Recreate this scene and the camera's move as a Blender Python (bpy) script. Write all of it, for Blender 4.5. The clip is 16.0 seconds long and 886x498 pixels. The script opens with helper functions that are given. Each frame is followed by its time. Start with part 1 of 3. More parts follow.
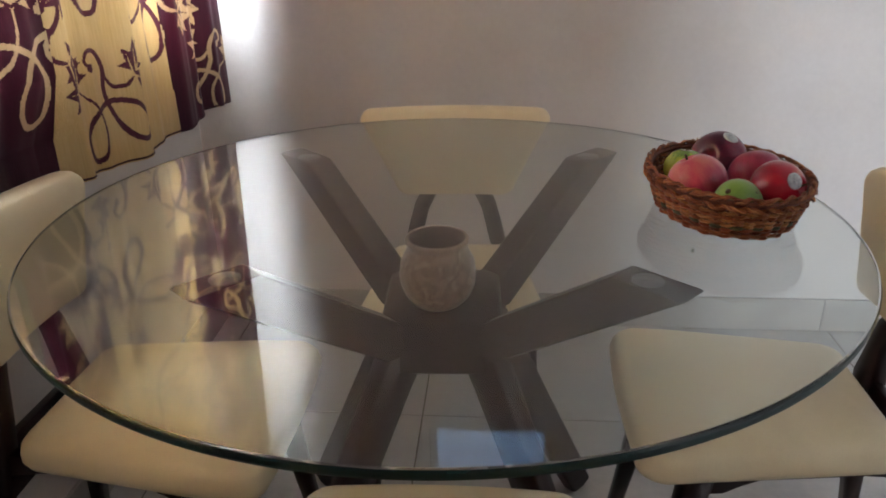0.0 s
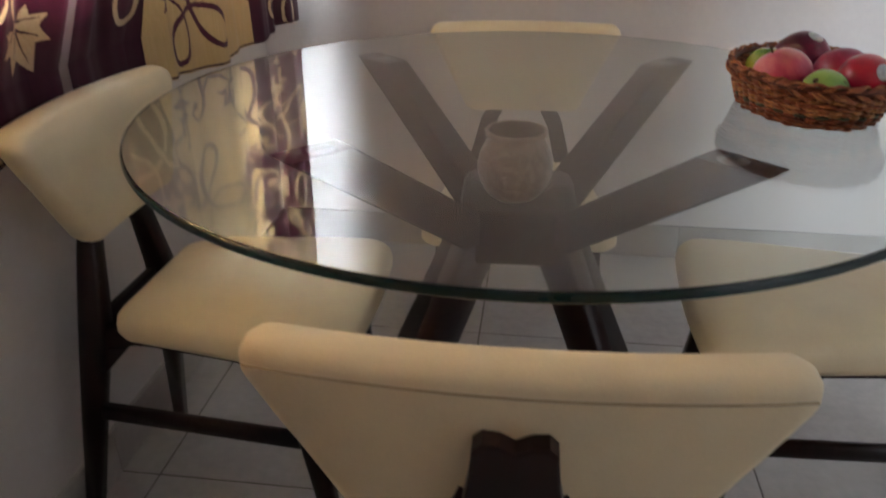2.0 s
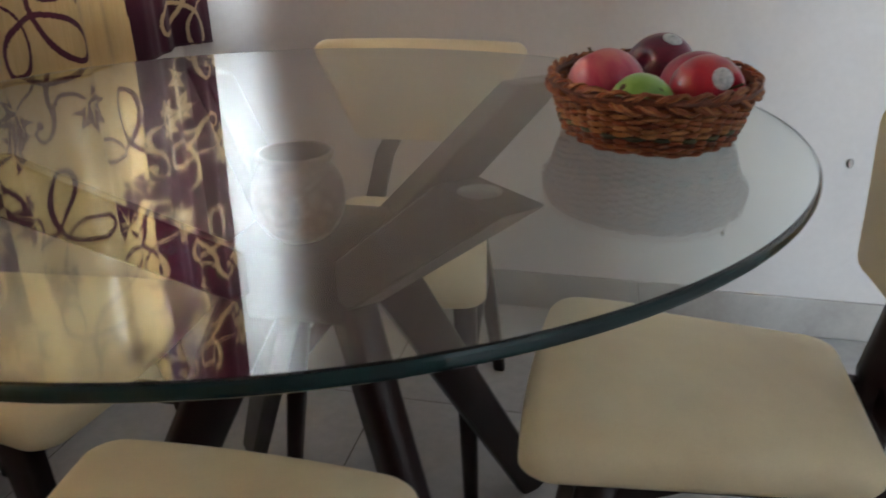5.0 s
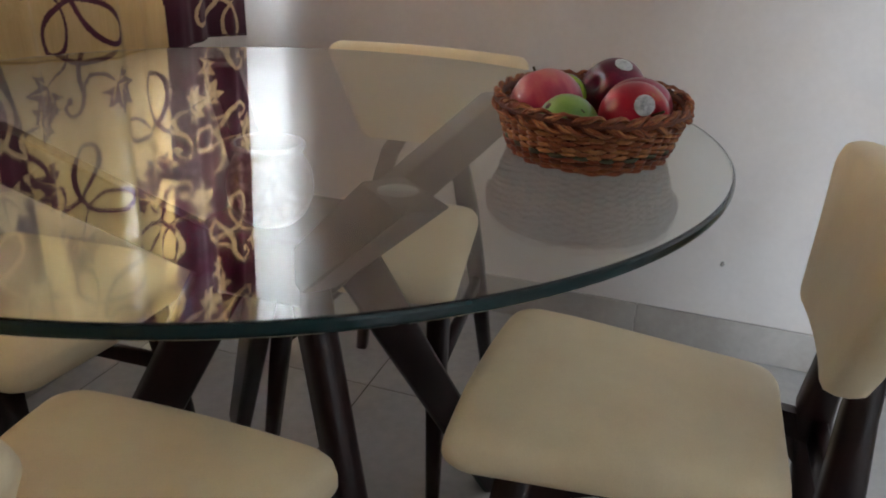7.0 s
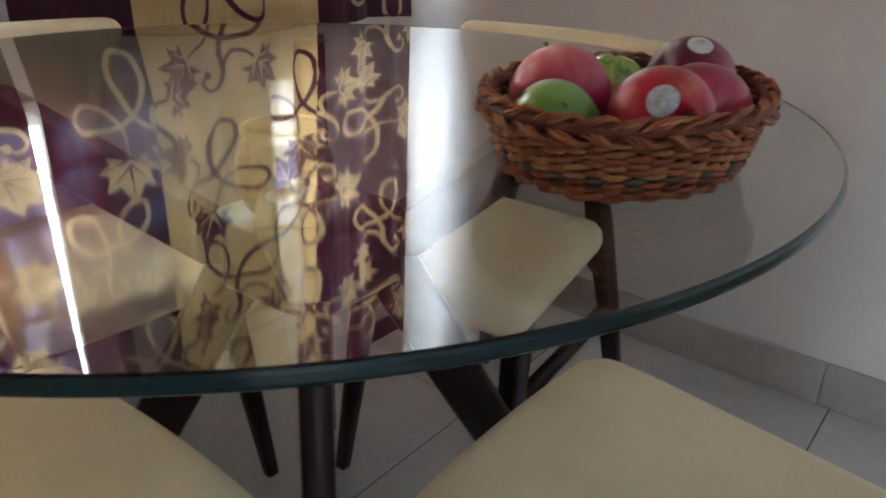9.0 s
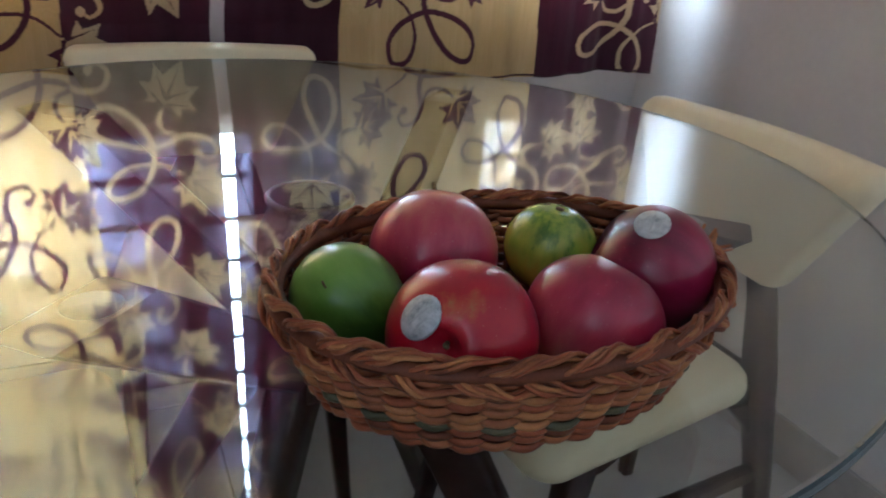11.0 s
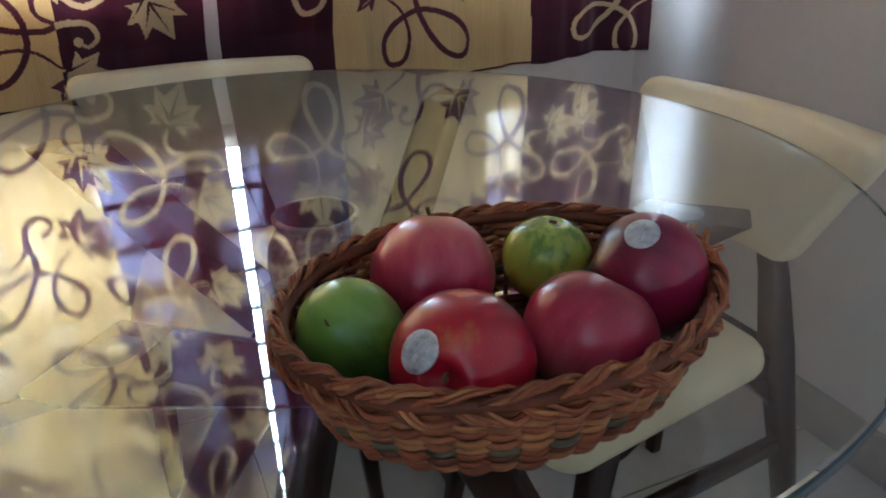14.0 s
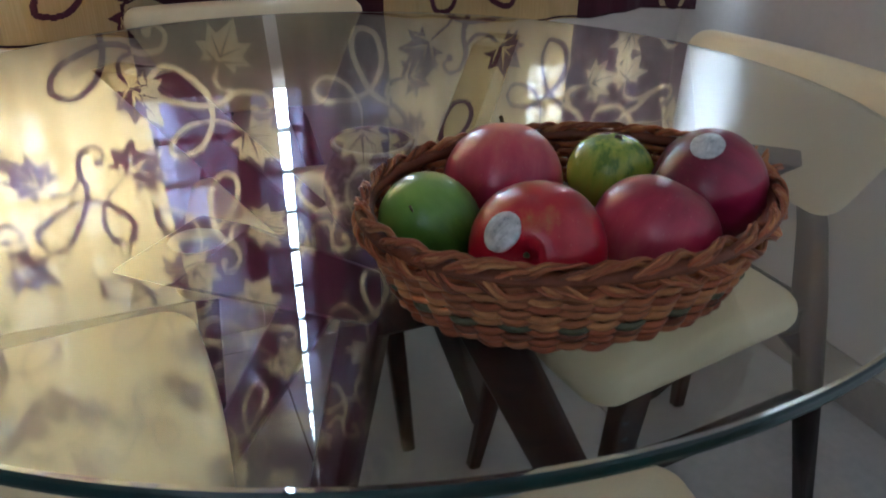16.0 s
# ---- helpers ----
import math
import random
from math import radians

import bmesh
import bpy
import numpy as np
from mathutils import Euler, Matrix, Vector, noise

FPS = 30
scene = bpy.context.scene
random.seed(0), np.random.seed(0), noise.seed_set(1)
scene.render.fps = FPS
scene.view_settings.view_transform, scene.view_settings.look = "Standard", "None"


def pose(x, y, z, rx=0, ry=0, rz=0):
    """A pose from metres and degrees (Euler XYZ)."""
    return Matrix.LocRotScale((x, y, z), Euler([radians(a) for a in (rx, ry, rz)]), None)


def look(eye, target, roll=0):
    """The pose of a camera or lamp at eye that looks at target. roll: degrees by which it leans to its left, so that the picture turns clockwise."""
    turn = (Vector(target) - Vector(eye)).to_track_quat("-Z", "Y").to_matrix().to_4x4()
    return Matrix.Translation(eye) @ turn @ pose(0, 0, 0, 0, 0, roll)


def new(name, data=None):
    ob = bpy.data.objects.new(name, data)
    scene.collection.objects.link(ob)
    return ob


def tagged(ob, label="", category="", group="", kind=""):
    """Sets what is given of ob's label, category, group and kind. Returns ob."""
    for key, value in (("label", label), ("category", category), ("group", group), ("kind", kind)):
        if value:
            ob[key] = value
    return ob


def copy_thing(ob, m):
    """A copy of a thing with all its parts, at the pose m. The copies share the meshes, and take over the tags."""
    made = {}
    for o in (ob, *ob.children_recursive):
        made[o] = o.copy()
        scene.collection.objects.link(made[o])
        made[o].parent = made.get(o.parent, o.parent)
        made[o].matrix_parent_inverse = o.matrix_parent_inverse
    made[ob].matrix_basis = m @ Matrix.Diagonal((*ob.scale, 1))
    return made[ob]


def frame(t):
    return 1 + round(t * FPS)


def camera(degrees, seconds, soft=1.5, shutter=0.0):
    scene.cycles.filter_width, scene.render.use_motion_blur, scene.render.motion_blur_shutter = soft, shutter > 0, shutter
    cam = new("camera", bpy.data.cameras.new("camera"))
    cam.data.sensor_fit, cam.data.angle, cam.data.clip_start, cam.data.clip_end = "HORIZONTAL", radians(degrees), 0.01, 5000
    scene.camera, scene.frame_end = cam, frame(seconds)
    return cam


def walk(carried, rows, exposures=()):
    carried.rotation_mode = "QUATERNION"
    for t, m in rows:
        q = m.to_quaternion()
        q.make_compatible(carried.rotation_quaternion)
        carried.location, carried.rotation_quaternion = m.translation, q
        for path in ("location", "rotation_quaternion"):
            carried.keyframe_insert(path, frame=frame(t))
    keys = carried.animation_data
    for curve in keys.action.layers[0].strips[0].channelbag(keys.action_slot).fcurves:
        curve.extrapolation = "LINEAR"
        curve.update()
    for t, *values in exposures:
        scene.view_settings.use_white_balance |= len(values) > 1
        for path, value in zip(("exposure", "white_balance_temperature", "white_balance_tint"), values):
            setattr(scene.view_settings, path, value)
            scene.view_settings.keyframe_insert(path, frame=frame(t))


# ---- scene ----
cam = camera(61.43, 16.0, soft=1.8, shutter=0.5)
# seconds, eye x y z, turn x y z in degrees
PATH = [
    (0, 0.0790, -1.0291, 1.1699, 66.37, 0.76, 4.11),
    (0.5, 0.0615, -1.0578, 1.1803, 67.03, 0.76, 2.88),
    (1, 0.0314, -1.0874, 1.1867, 67.80, 0.78, 5.37),
    (1.5, 0.0046, -1.1070, 1.1486, 65.85, 1.04, 7.74),
    (2, 0.0239, -1.1096, 1.0909, 63.20, 0.30, 7.48),
    (2.5, 0.0560, -1.1007, 1.0549, 62.00, -1.09, 5.49),
    (3, 0.1002, -1.0785, 1.0608, 63.13, -1.09, 1.90),
    (3.5, 0.1687, -1.0519, 1.0720, 66.14, -0.30, 3.28),
    (4, 0.2233, -0.9716, 1.0490, 65.66, 1.43, 9.43),
    (4.5, 0.3084, -0.8657, 1.0047, 66.42, 1.93, 11.45),
    (5, 0.3702, -0.8219, 0.9877, 66.71, 0.58, 12.96),
    (5.2, 0.3967, -0.8094, 0.9897, 66.89, 0.41, 12.06),
    (7.3, 0.5317, -0.8440, 1.0036, 66.97, -3.80, 21.35),
    (7.5, 0.5535, -0.8120, 0.9940, 66.50, -2.70, 25.30),
    (8, 0.6000, -0.7300, 0.9555, 64.20, -2.70, 36.50),
    (8.2, 0.6080, -0.6960, 0.9550, 65.90, -2.11, 36.55),
    (10.3, 0.7250, -0.3050, 0.9920, 63.65, -4.40, 49.70),
    (10.5, 0.7232, -0.2717, 0.9982, 65.22, -4.70, 54.44),
    (11, 0.7437, -0.1928, 1.0240, 65.96, -3.97, 66.08),
    (11.5, 0.7482, -0.1881, 1.0256, 65.18, -1.89, 68.48),
    (12, 0.7389, -0.1944, 1.0380, 65.80, 1.54, 68.83),
    (12.5, 0.7364, -0.1885, 1.0375, 64.89, 2.35, 67.22),
    (13, 0.7480, -0.1744, 1.0374, 64.52, 3.49, 66.45),
    (13.5, 0.7462, -0.1814, 1.0453, 64.66, 2.97, 66.18),
    (14, 0.7506, -0.1826, 1.0530, 64.68, 0.87, 65.39),
    (14.5, 0.7664, -0.1782, 1.0521, 64.62, 0.01, 64.88),
    (15, 0.7711, -0.1842, 1.0626, 66.04, -0.68, 65.18),
    (15.5, 0.7664, -0.2309, 1.0413, 63.70, -3.03, 67.98),
    (16, 0.7787, -0.2302, 1.0272, 62.21, -0.86, 68.07),
]
walk(cam, [(t, pose(x, y, z, rx, ry, rz)) for t, x, y, z, rx, ry, rz in PATH], exposures=[(0.0, 1.84, 6800, 13.5), (2.0, 1.88, 6700, 13.0), (3.0, 1.84, 6600, 11.0), (5.0, 1.78, 6450, 8.0), (8.0, 1.82, 6700, 11.5), (10.5, 1.88, 5600, 6.0), (13.0, 1.82, 5600, 5.5), (16.0, 1.76, 5600, 4.5)])

# ---------------------------------------------------------------- light
world = bpy.data.worlds.new("world")
scene.world = world
world.use_nodes = True
wn = world.node_tree
sky = wn.nodes.new("ShaderNodeTexSky")
sky.sky_type = "NISHITA"
sky.sun_disc = False
sky.sun_elevation = radians(48)
sky.sun_rotation = radians(200)
wn.nodes["Background"].inputs["Strength"].default_value = 0.15
wn.links.new(sky.outputs["Color"], wn.nodes["Background"].inputs["Color"])

sun_data = bpy.data.lights.new("sun", "SUN")
sun_data.energy = 3.0
sun_data.angle = radians(0.5)
sun_data.color = (1.0, 0.95, 0.88)
sun = new("sun", sun_data)
sun.matrix_world = look((0, 0, 0), (-0.25, 0.62, -0.75))


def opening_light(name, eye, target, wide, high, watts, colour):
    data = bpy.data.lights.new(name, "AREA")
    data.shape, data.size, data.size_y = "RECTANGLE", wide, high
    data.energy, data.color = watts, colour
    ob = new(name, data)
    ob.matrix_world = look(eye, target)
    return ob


# fill lamp in an unseen doorway, added behind the camera; daylight at the curtained window
opening_light("unseen_doorway_fill", (2.75, -4.52, 1.5), (1.2, 1.0, 1.2), 0.44, 1.25, 46.0, (0.68, 0.84, 1.0))
opening_light("window_daylight", (-0.985, -0.045, 1.52), (0, -0.045, 1.52), 1.79, 1.1, 122.0, (0.73, 0.875, 1.0))


# ---------------------------------------------------------------- materials
def material(name):
    m = bpy.data.materials.new(name)
    m.use_nodes = True
    return m, m.node_tree.nodes, m.node_tree.links, m.node_tree.nodes["Principled BSDF"]


def node(nodes, kind, **inputs):
    n = nodes.new(kind)
    for k, v in inputs.items():
        n.inputs[k.replace("_", " ")].default_value = v
    return n


def ramp(nodes, *stops):
    r = nodes.new("ShaderNodeValToRGB")
    while len(r.color_ramp.elements) < len(stops):
        r.color_ramp.elements.new(0.5)
    for e, (p, c) in zip(r.color_ramp.elements, stops):
        e.position, e.color = p, (*c, 1)
    return r


def surface(name, dark, light, scale=8.0, rough=0.5, rough_var=0.1, bump=0.1, grain=120.0, spec=0.5, stretch=(1, 1, 1), coat=0.0, dist=0.002):
    """A painted, upholstered or wooden surface: two colours mixed by coarse and fine noise, with relief."""
    m, nodes, links, bsdf = material(name)
    co = nodes.new("ShaderNodeTexCoord")
    mp = nodes.new("ShaderNodeMapping")
    mp.inputs["Scale"].default_value = stretch
    links.new(co.outputs["Object"], mp.inputs["Vector"])
    big = node(nodes, "ShaderNodeTexNoise", Scale=scale, Detail=5.0, Roughness=0.6)
    fine = node(nodes, "ShaderNodeTexNoise", Scale=grain, Detail=4.0, Roughness=0.6)
    for n in (big, fine):
        links.new(mp.outputs["Vector"], n.inputs["Vector"])
    mix = nodes.new("ShaderNodeMath")
    mix.operation = "MULTIPLY_ADD"
    mix.inputs[1].default_value = 0.35
    links.new(fine.outputs["Fac"], mix.inputs[0])
    links.new(big.outputs["Fac"], mix.inputs[2])
    r = ramp(nodes, (0.45, dark), (0.85, light))
    links.new(mix.outputs[0], r.inputs["Fac"])
    links.new(r.outputs["Color"], bsdf.inputs["Base Color"])
    rr = nodes.new("ShaderNodeMapRange")
    rr.inputs["To Min"].default_value, rr.inputs["To Max"].default_value = rough - rough_var, rough + rough_var
    links.new(big.outputs["Fac"], rr.inputs["Value"])
    links.new(rr.outputs["Result"], bsdf.inputs["Roughness"])
    b = nodes.new("ShaderNodeBump")
    b.inputs["Strength"].default_value, b.inputs["Distance"].default_value = bump, dist
    links.new(fine.outputs["Fac"], b.inputs["Height"])
    links.new(b.outputs["Normal"], bsdf.inputs["Normal"])
    bsdf.inputs["Specular IOR Level"].default_value = spec
    bsdf.inputs["Coat Weight"].default_value = coat
    bsdf.inputs["Coat Roughness"].default_value = 0.15
    return m


PAINT = surface("wall_paint", (0.62, 0.56, 0.525), (0.70, 0.64, 0.605), 3.0, 0.55, 0.1, 0.25, 60.0, 0.35)
CEILING = surface("ceiling_paint", (0.76, 0.74, 0.71), (0.82, 0.80, 0.77), 3.0, 0.8, 0.05, 0.2, 60.0, 0.3)
TILE = surface("floor_tile_glaze", (0.40, 0.385, 0.37), (0.53, 0.51, 0.49), 2.5, 0.22, 0.08, 0.03, 40.0, 0.5)
SKIRT = surface("skirting_tile_glaze", (0.33, 0.29, 0.26), (0.44, 0.40, 0.36), 5.0, 0.35, 0.1, 0.05, 50.0, 0.5)
GROUT = surface("tile_grout", (0.09, 0.075, 0.065), (0.16, 0.14, 0.12), 20.0, 0.9, 0.05, 0.3, 200.0, 0.2)
WOOD = surface("espresso_wood", (0.007, 0.002, 0.002), (0.022, 0.007, 0.006), 9.0, 0.34, 0.08, 0.08, 70.0, 0.24, (1, 1, 0.12), 0.12)
VINYL = surface("cream_leatherette", (0.72, 0.58, 0.375), (0.82, 0.69, 0.465), 6.0, 0.46, 0.06, 0.12, 420.0, 0.45)
SEAM_SHADE = surface("cream_seam_shade", (0.40, 0.29, 0.17), (0.52, 0.39, 0.24), 9.0, 0.6, 0.06, 0.1, 300.0, 0.2)
METAL = surface("satin_steel", (0.45, 0.46, 0.46), (0.62, 0.63, 0.63), 12.0, 0.25, 0.08, 0.03, 150.0, 0.5)
METAL.node_tree.nodes["Principled BSDF"].inputs["Metallic"].default_value = 1.0
FRAME = surface("white_window_enamel", (0.68, 0.68, 0.66), (0.8, 0.8, 0.78), 6.0, 0.4, 0.1, 0.1, 80.0, 0.4)
BARS = surface("dark_grille_enamel", (0.05, 0.05, 0.055), (0.10, 0.10, 0.11), 10.0, 0.5, 0.1, 0.15, 120.0, 0.4)
OUTSIDE = surface("pale_outer_plaster", (0.55, 0.56, 0.58), (0.68, 0.69, 0.7), 2.0, 0.8, 0.1, 0.2, 40.0, 0.2)
PAPER = surface("sticker_paper", (0.30, 0.31, 0.33), (0.62, 0.62, 0.63), 160.0, 0.3, 0.1, 0.6, 300.0, 0.5)
PADGREY = surface("pad_plastic", (0.16, 0.16, 0.155), (0.24, 0.24, 0.235), 30.0, 0.4, 0.05, 0.05, 200.0, 0.4)
INK = surface("sticker_ink", (0.30, 0.30, 0.33), (0.48, 0.48, 0.50), 60.0, 0.4, 0.1, 0.05, 300.0, 0.4)
STALK = surface("dry_stalk", (0.05, 0.03, 0.015), (0.13, 0.085, 0.04), 80.0, 0.8, 0.1, 0.3, 300.0, 0.2)


def fruit_skin(name, stops, scale, speck, rough=0.3, axis=0.6):
    """Fruit skin: colours blend along the core and by noise, with small pale or dark specks."""
    m, nodes, links, bsdf = material(name)
    co = nodes.new("ShaderNodeTexCoord")
    sep = nodes.new("ShaderNodeSeparateXYZ")
    links.new(co.outputs["Object"], sep.inputs[0])
    big = node(nodes, "ShaderNodeTexNoise", Scale=scale, Detail=5.0, Roughness=0.6)
    mp = nodes.new("ShaderNodeMapping")
    mp.inputs["Scale"].default_value = (1, 1, 0.3)
    links.new(co.outputs["Object"], mp.inputs["Vector"])
    links.new(mp.outputs["Vector"], big.inputs["Vector"])
    a = nodes.new("ShaderNodeMath")
    a.operation = "MULTIPLY_ADD"
    a.inputs[1].default_value = axis / 0.07
    links.new(sep.outputs["Z"], a.inputs[0])
    links.new(big.outputs["Fac"], a.inputs[2])
    r = ramp(nodes, *stops)
    links.new(a.outputs[0], r.inputs["Fac"])
    v = node(nodes, "ShaderNodeTexVoronoi", Scale=230.0)
    links.new(co.outputs["Object"], v.inputs["Vector"])
    s = ramp(nodes, (0.06, (1, 1, 1)), (0.14, (0, 0, 0)))
    links.new(v.outputs["Distance"], s.inputs["Fac"])
    k = nodes.new("ShaderNodeMath")
    k.operation = "MULTIPLY"
    k.inputs[1].default_value = 0.16
    links.new(s.outputs["Color"], k.inputs[0])
    mx = nodes.new("ShaderNodeMix")
    mx.data_type = "RGBA"
    links.new(k.outputs[0], mx.inputs["Factor"])
    links.new(r.outputs["Color"], mx.inputs["A"])
    mx.inputs["B"].default_value = (*speck, 1)
    links.new(mx.outputs["Result"], bsdf.inputs["Base Color"])
    bsdf.inputs["Roughness"].default_value = rough
    bsdf.inputs["Coat Weight"].default_value = 0.55
    bsdf.inputs["Coat Roughness"].default_value = 0.16
    bsdf.inputs["Specular IOR Level"].default_value = 0.25
    bump = nodes.new("ShaderNodeBump")
    bump.inputs["Strength"].default_value, bump.inputs["Distance"].default_value = 0.15, 0.001
    links.new(big.outputs["Fac"], bump.inputs["Height"])
    links.new(bump.outputs["Normal"], bsdf.inputs["Normal"])
    return m


APPLE = fruit_skin("apple_skin_red", ((0.3, (0.20, 0.002, 0.020)), (0.58, (0.36, 0.003, 0.022)), (0.76, (0.41, 0.012, 0.024)), (0.84, (0.42, 0.06, 0.03)), (0.92, (0.34, 0.15, 0.05))), 40.0, (0.75, 0.35, 0.25), 0.3, 0.45)
APPLE_PINK = fruit_skin("apple_skin_pink", ((0.25, (0.25, 0.010, 0.040)), (0.48, (0.40, 0.026, 0.068)), (0.62, (0.48, 0.055, 0.090)), (0.85, (0.54, 0.14, 0.12))), 35.0, (0.7, 0.4, 0.35))
APPLE_DARK = fruit_skin("apple_skin_dark", ((0.2, (0.07, 0.002, 0.018)), (0.5, (0.22, 0.007, 0.040)), (0.95, (0.42, 0.020, 0.075))), 35.0, (0.55, 0.25, 0.22))
MANGO = fruit_skin("mango_skin_green", ((0.28, (0.045, 0.110, 0.015)), (0.5, (0.115, 0.235, 0.030)), (0.75, (0.20, 0.33, 0.06))), 30.0, (0.25, 0.38, 0.14), 0.35)
CITRUS = fruit_skin("sweet_lime_skin", ((0.36, (0.46, 0.36, 0.05)), (0.52, (0.42, 0.42, 0.06)), (0.66, (0.30, 0.38, 0.05)), (0.76, (0.13, 0.22, 0.035))), 75.0, (0.16, 0.16, 0.04), 0.14)


def cane(name, dark, light):
    m = surface(name, dark, light, 55.0, 0.5, 0.1, 0.35, 420.0, 0.25, (1, 1, 1), 0.0, 0.001)
    return m


CANE = cane("brown_cane", (0.19, 0.058, 0.024), (0.35, 0.122, 0.050))
CANE_DARK = cane("dark_cane", (0.08, 0.021, 0.010), (0.16, 0.046, 0.020))
CANE_RED = cane("red_cane", (0.18, 0.044, 0.020), (0.31, 0.086, 0.036))
CANE_GREEN = cane("green_cane", (0.05, 0.05, 0.03), (0.12, 0.11, 0.06))
CANE_PALE = cane("honey_cane", (0.27, 0.100, 0.038), (0.44, 0.185, 0.070))


def cloth(name, dark, light, through_share, sheer, thread, low=0.35):
    """Curtain cloth: reflects, lets light through and is a little see-through between its threads."""
    m, nodes, links, bsdf = material(name)
    out = nodes["Material Output"]
    co = nodes.new("ShaderNodeTexCoord")
    mp = nodes.new("ShaderNodeMapping")
    mp.inputs["Scale"].default_value = (1, 1, 0.012)
    links.new(co.outputs["Object"], mp.inputs["Vector"])
    slub = node(nodes, "ShaderNodeTexNoise", Scale=620.0, Detail=5.0, Roughness=0.75)
    links.new(mp.outputs["Vector"], slub.inputs["Vector"])
    big = node(nodes, "ShaderNodeTexNoise", Scale=6.0, Detail=3.0)
    links.new(co.outputs["Object"], big.inputs["Vector"])
    a = nodes.new("ShaderNodeMath")
    a.operation = "MULTIPLY_ADD"
    a.inputs[1].default_value = 0.4
    links.new(big.outputs["Fac"], a.inputs[0])
    links.new(slub.outputs["Fac"], a.inputs[2])
    r = ramp(nodes, (0.5, dark), (0.9, light))
    links.new(a.outputs[0], r.inputs["Fac"])
    links.new(r.outputs["Color"], bsdf.inputs["Base Color"])
    bsdf.inputs["Roughness"].default_value = 0.6
    bsdf.inputs["Specular IOR Level"].default_value = 0.3
    bsdf.inputs["Sheen Weight"].default_value = 0.15
    b = nodes.new("ShaderNodeBump")
    b.inputs["Strength"].default_value, b.inputs["Distance"].default_value = 0.2, 0.001
    links.new(slub.outputs["Fac"], b.inputs["Height"])
    links.new(b.outputs["Normal"], bsdf.inputs["Normal"])
    tr = nodes.new("ShaderNodeBsdfTranslucent")
    dye = nodes.new("ShaderNodeMix")
    dye.data_type, dye.blend_type = "RGBA", "MULTIPLY"
    dye.inputs["Factor"].default_value = 1.0
    dye.inputs["B"].default_value = (1.0, 0.82, 0.62, 1)
    links.new(r.outputs["Color"], dye.inputs["A"])
    links.new(dye.outputs["Result"], tr.inputs["Color"])
    m1 = nodes.new("ShaderNodeMixShader")
    m1.inputs[0].default_value = through_share
    links.new(bsdf.outputs[0], m1.inputs[1])
    links.new(tr.outputs[0], m1.inputs[2])
    clear = nodes.new("ShaderNodeBsdfTransparent")
    clear.inputs["Color"].default_value = (*thread, 1)
    k = nodes.new("ShaderNodeMapRange")
    k.inputs["From Min"].default_value, k.inputs["From Max"].default_value = low, 0.72
    k.inputs["To Min"].default_value, k.inputs["To Max"].default_value = 0.0, sheer
    links.new(slub.outputs["Fac"], k.inputs["Value"])
    worn = nodes.new("ShaderNodeMapRange")
    worn.inputs["From Min"].default_value, worn.inputs["From Max"].default_value = 0.50, 0.62
    worn.inputs["To Min"].default_value, worn.inputs["To Max"].default_value = 0.35, 1.9
    streak = node(nodes, "ShaderNodeTexNoise", Scale=9.0, Detail=2.0)
    stretch = nodes.new("ShaderNodeMapping")
    stretch.inputs["Scale"].default_value = (1, 1, 0.25)
    links.new(co.outputs["Object"], stretch.inputs["Vector"])
    links.new(stretch.outputs["Vector"], streak.inputs["Vector"])
    links.new(streak.outputs["Fac"], worn.inputs["Value"])
    both = nodes.new("ShaderNodeMath")
    both.operation = "MULTIPLY"
    links.new(k.outputs["Result"], both.inputs[0])
    links.new(worn.outputs["Result"], both.inputs[1])
    m2 = nodes.new("ShaderNodeMixShader")
    links.new(both.outputs[0], m2.inputs[0])
    links.new(m1.outputs[0], m2.inputs[1])
    links.new(clear.outputs[0], m2.inputs[2])
    links.new(m2.outputs[0], out.inputs["Surface"])
    return m


GOLD = cloth("gold_curtain_cloth", (0.52, 0.36, 0.15), (0.70, 0.53, 0.30), 0.33, 0.034, (0.95, 0.88, 0.75))
MAROON = cloth("maroon_curtain_cloth", (0.030, 0.004, 0.012), (0.070, 0.010, 0.026), 0.26, 0.058, (0.62, 0.55, 0.82), 0.40)
PRINT_GOLD = cloth("gold_print", (0.46, 0.33, 0.18), (0.62, 0.48, 0.31), 0.21, 0.02, (0.95, 0.88, 0.75), 0.42)
PRINT_MAROON = cloth("maroon_print", (0.060, 0.010, 0.024), (0.12, 0.022, 0.048), 0.22, 0.028, (0.62, 0.5, 0.68))


def dimming_pane(name, tint):
    """Grey pane, added to dim the window's daylight, that mirrors a little."""
    m, nodes, links, bsdf = material(name)
    clear = nodes.new("ShaderNodeBsdfTransparent")
    clear.inputs["Color"].default_value = (*tint, 1)
    gloss = nodes.new("ShaderNodeBsdfGlossy")
    gloss.inputs["Roughness"].default_value = 0.02
    fr = nodes.new("ShaderNodeFresnel")
    mx = nodes.new("ShaderNodeMixShader")
    links.new(fr.outputs[0], mx.inputs[0])
    links.new(clear.outputs[0], mx.inputs[1])
    links.new(gloss.outputs[0], mx.inputs[2])
    links.new(mx.outputs[0], nodes["Material Output"].inputs["Surface"])
    return m


DIMMING = dimming_pane("dimming_pane_glass", (0.32, 0.335, 0.35))
LIGHT_DIMMING = dimming_pane("light_dimming_pane_glass", (0.84, 0.86, 0.88))


def glass(name, tint, rough=0.0):
    m, nodes, links, bsdf = material(name)
    bsdf.inputs["Base Color"].default_value = (*tint, 1)
    bsdf.inputs["Transmission Weight"].default_value = 1.0
    bsdf.inputs["Roughness"].default_value = rough
    bsdf.inputs["IOR"].default_value = 1.5
    return m


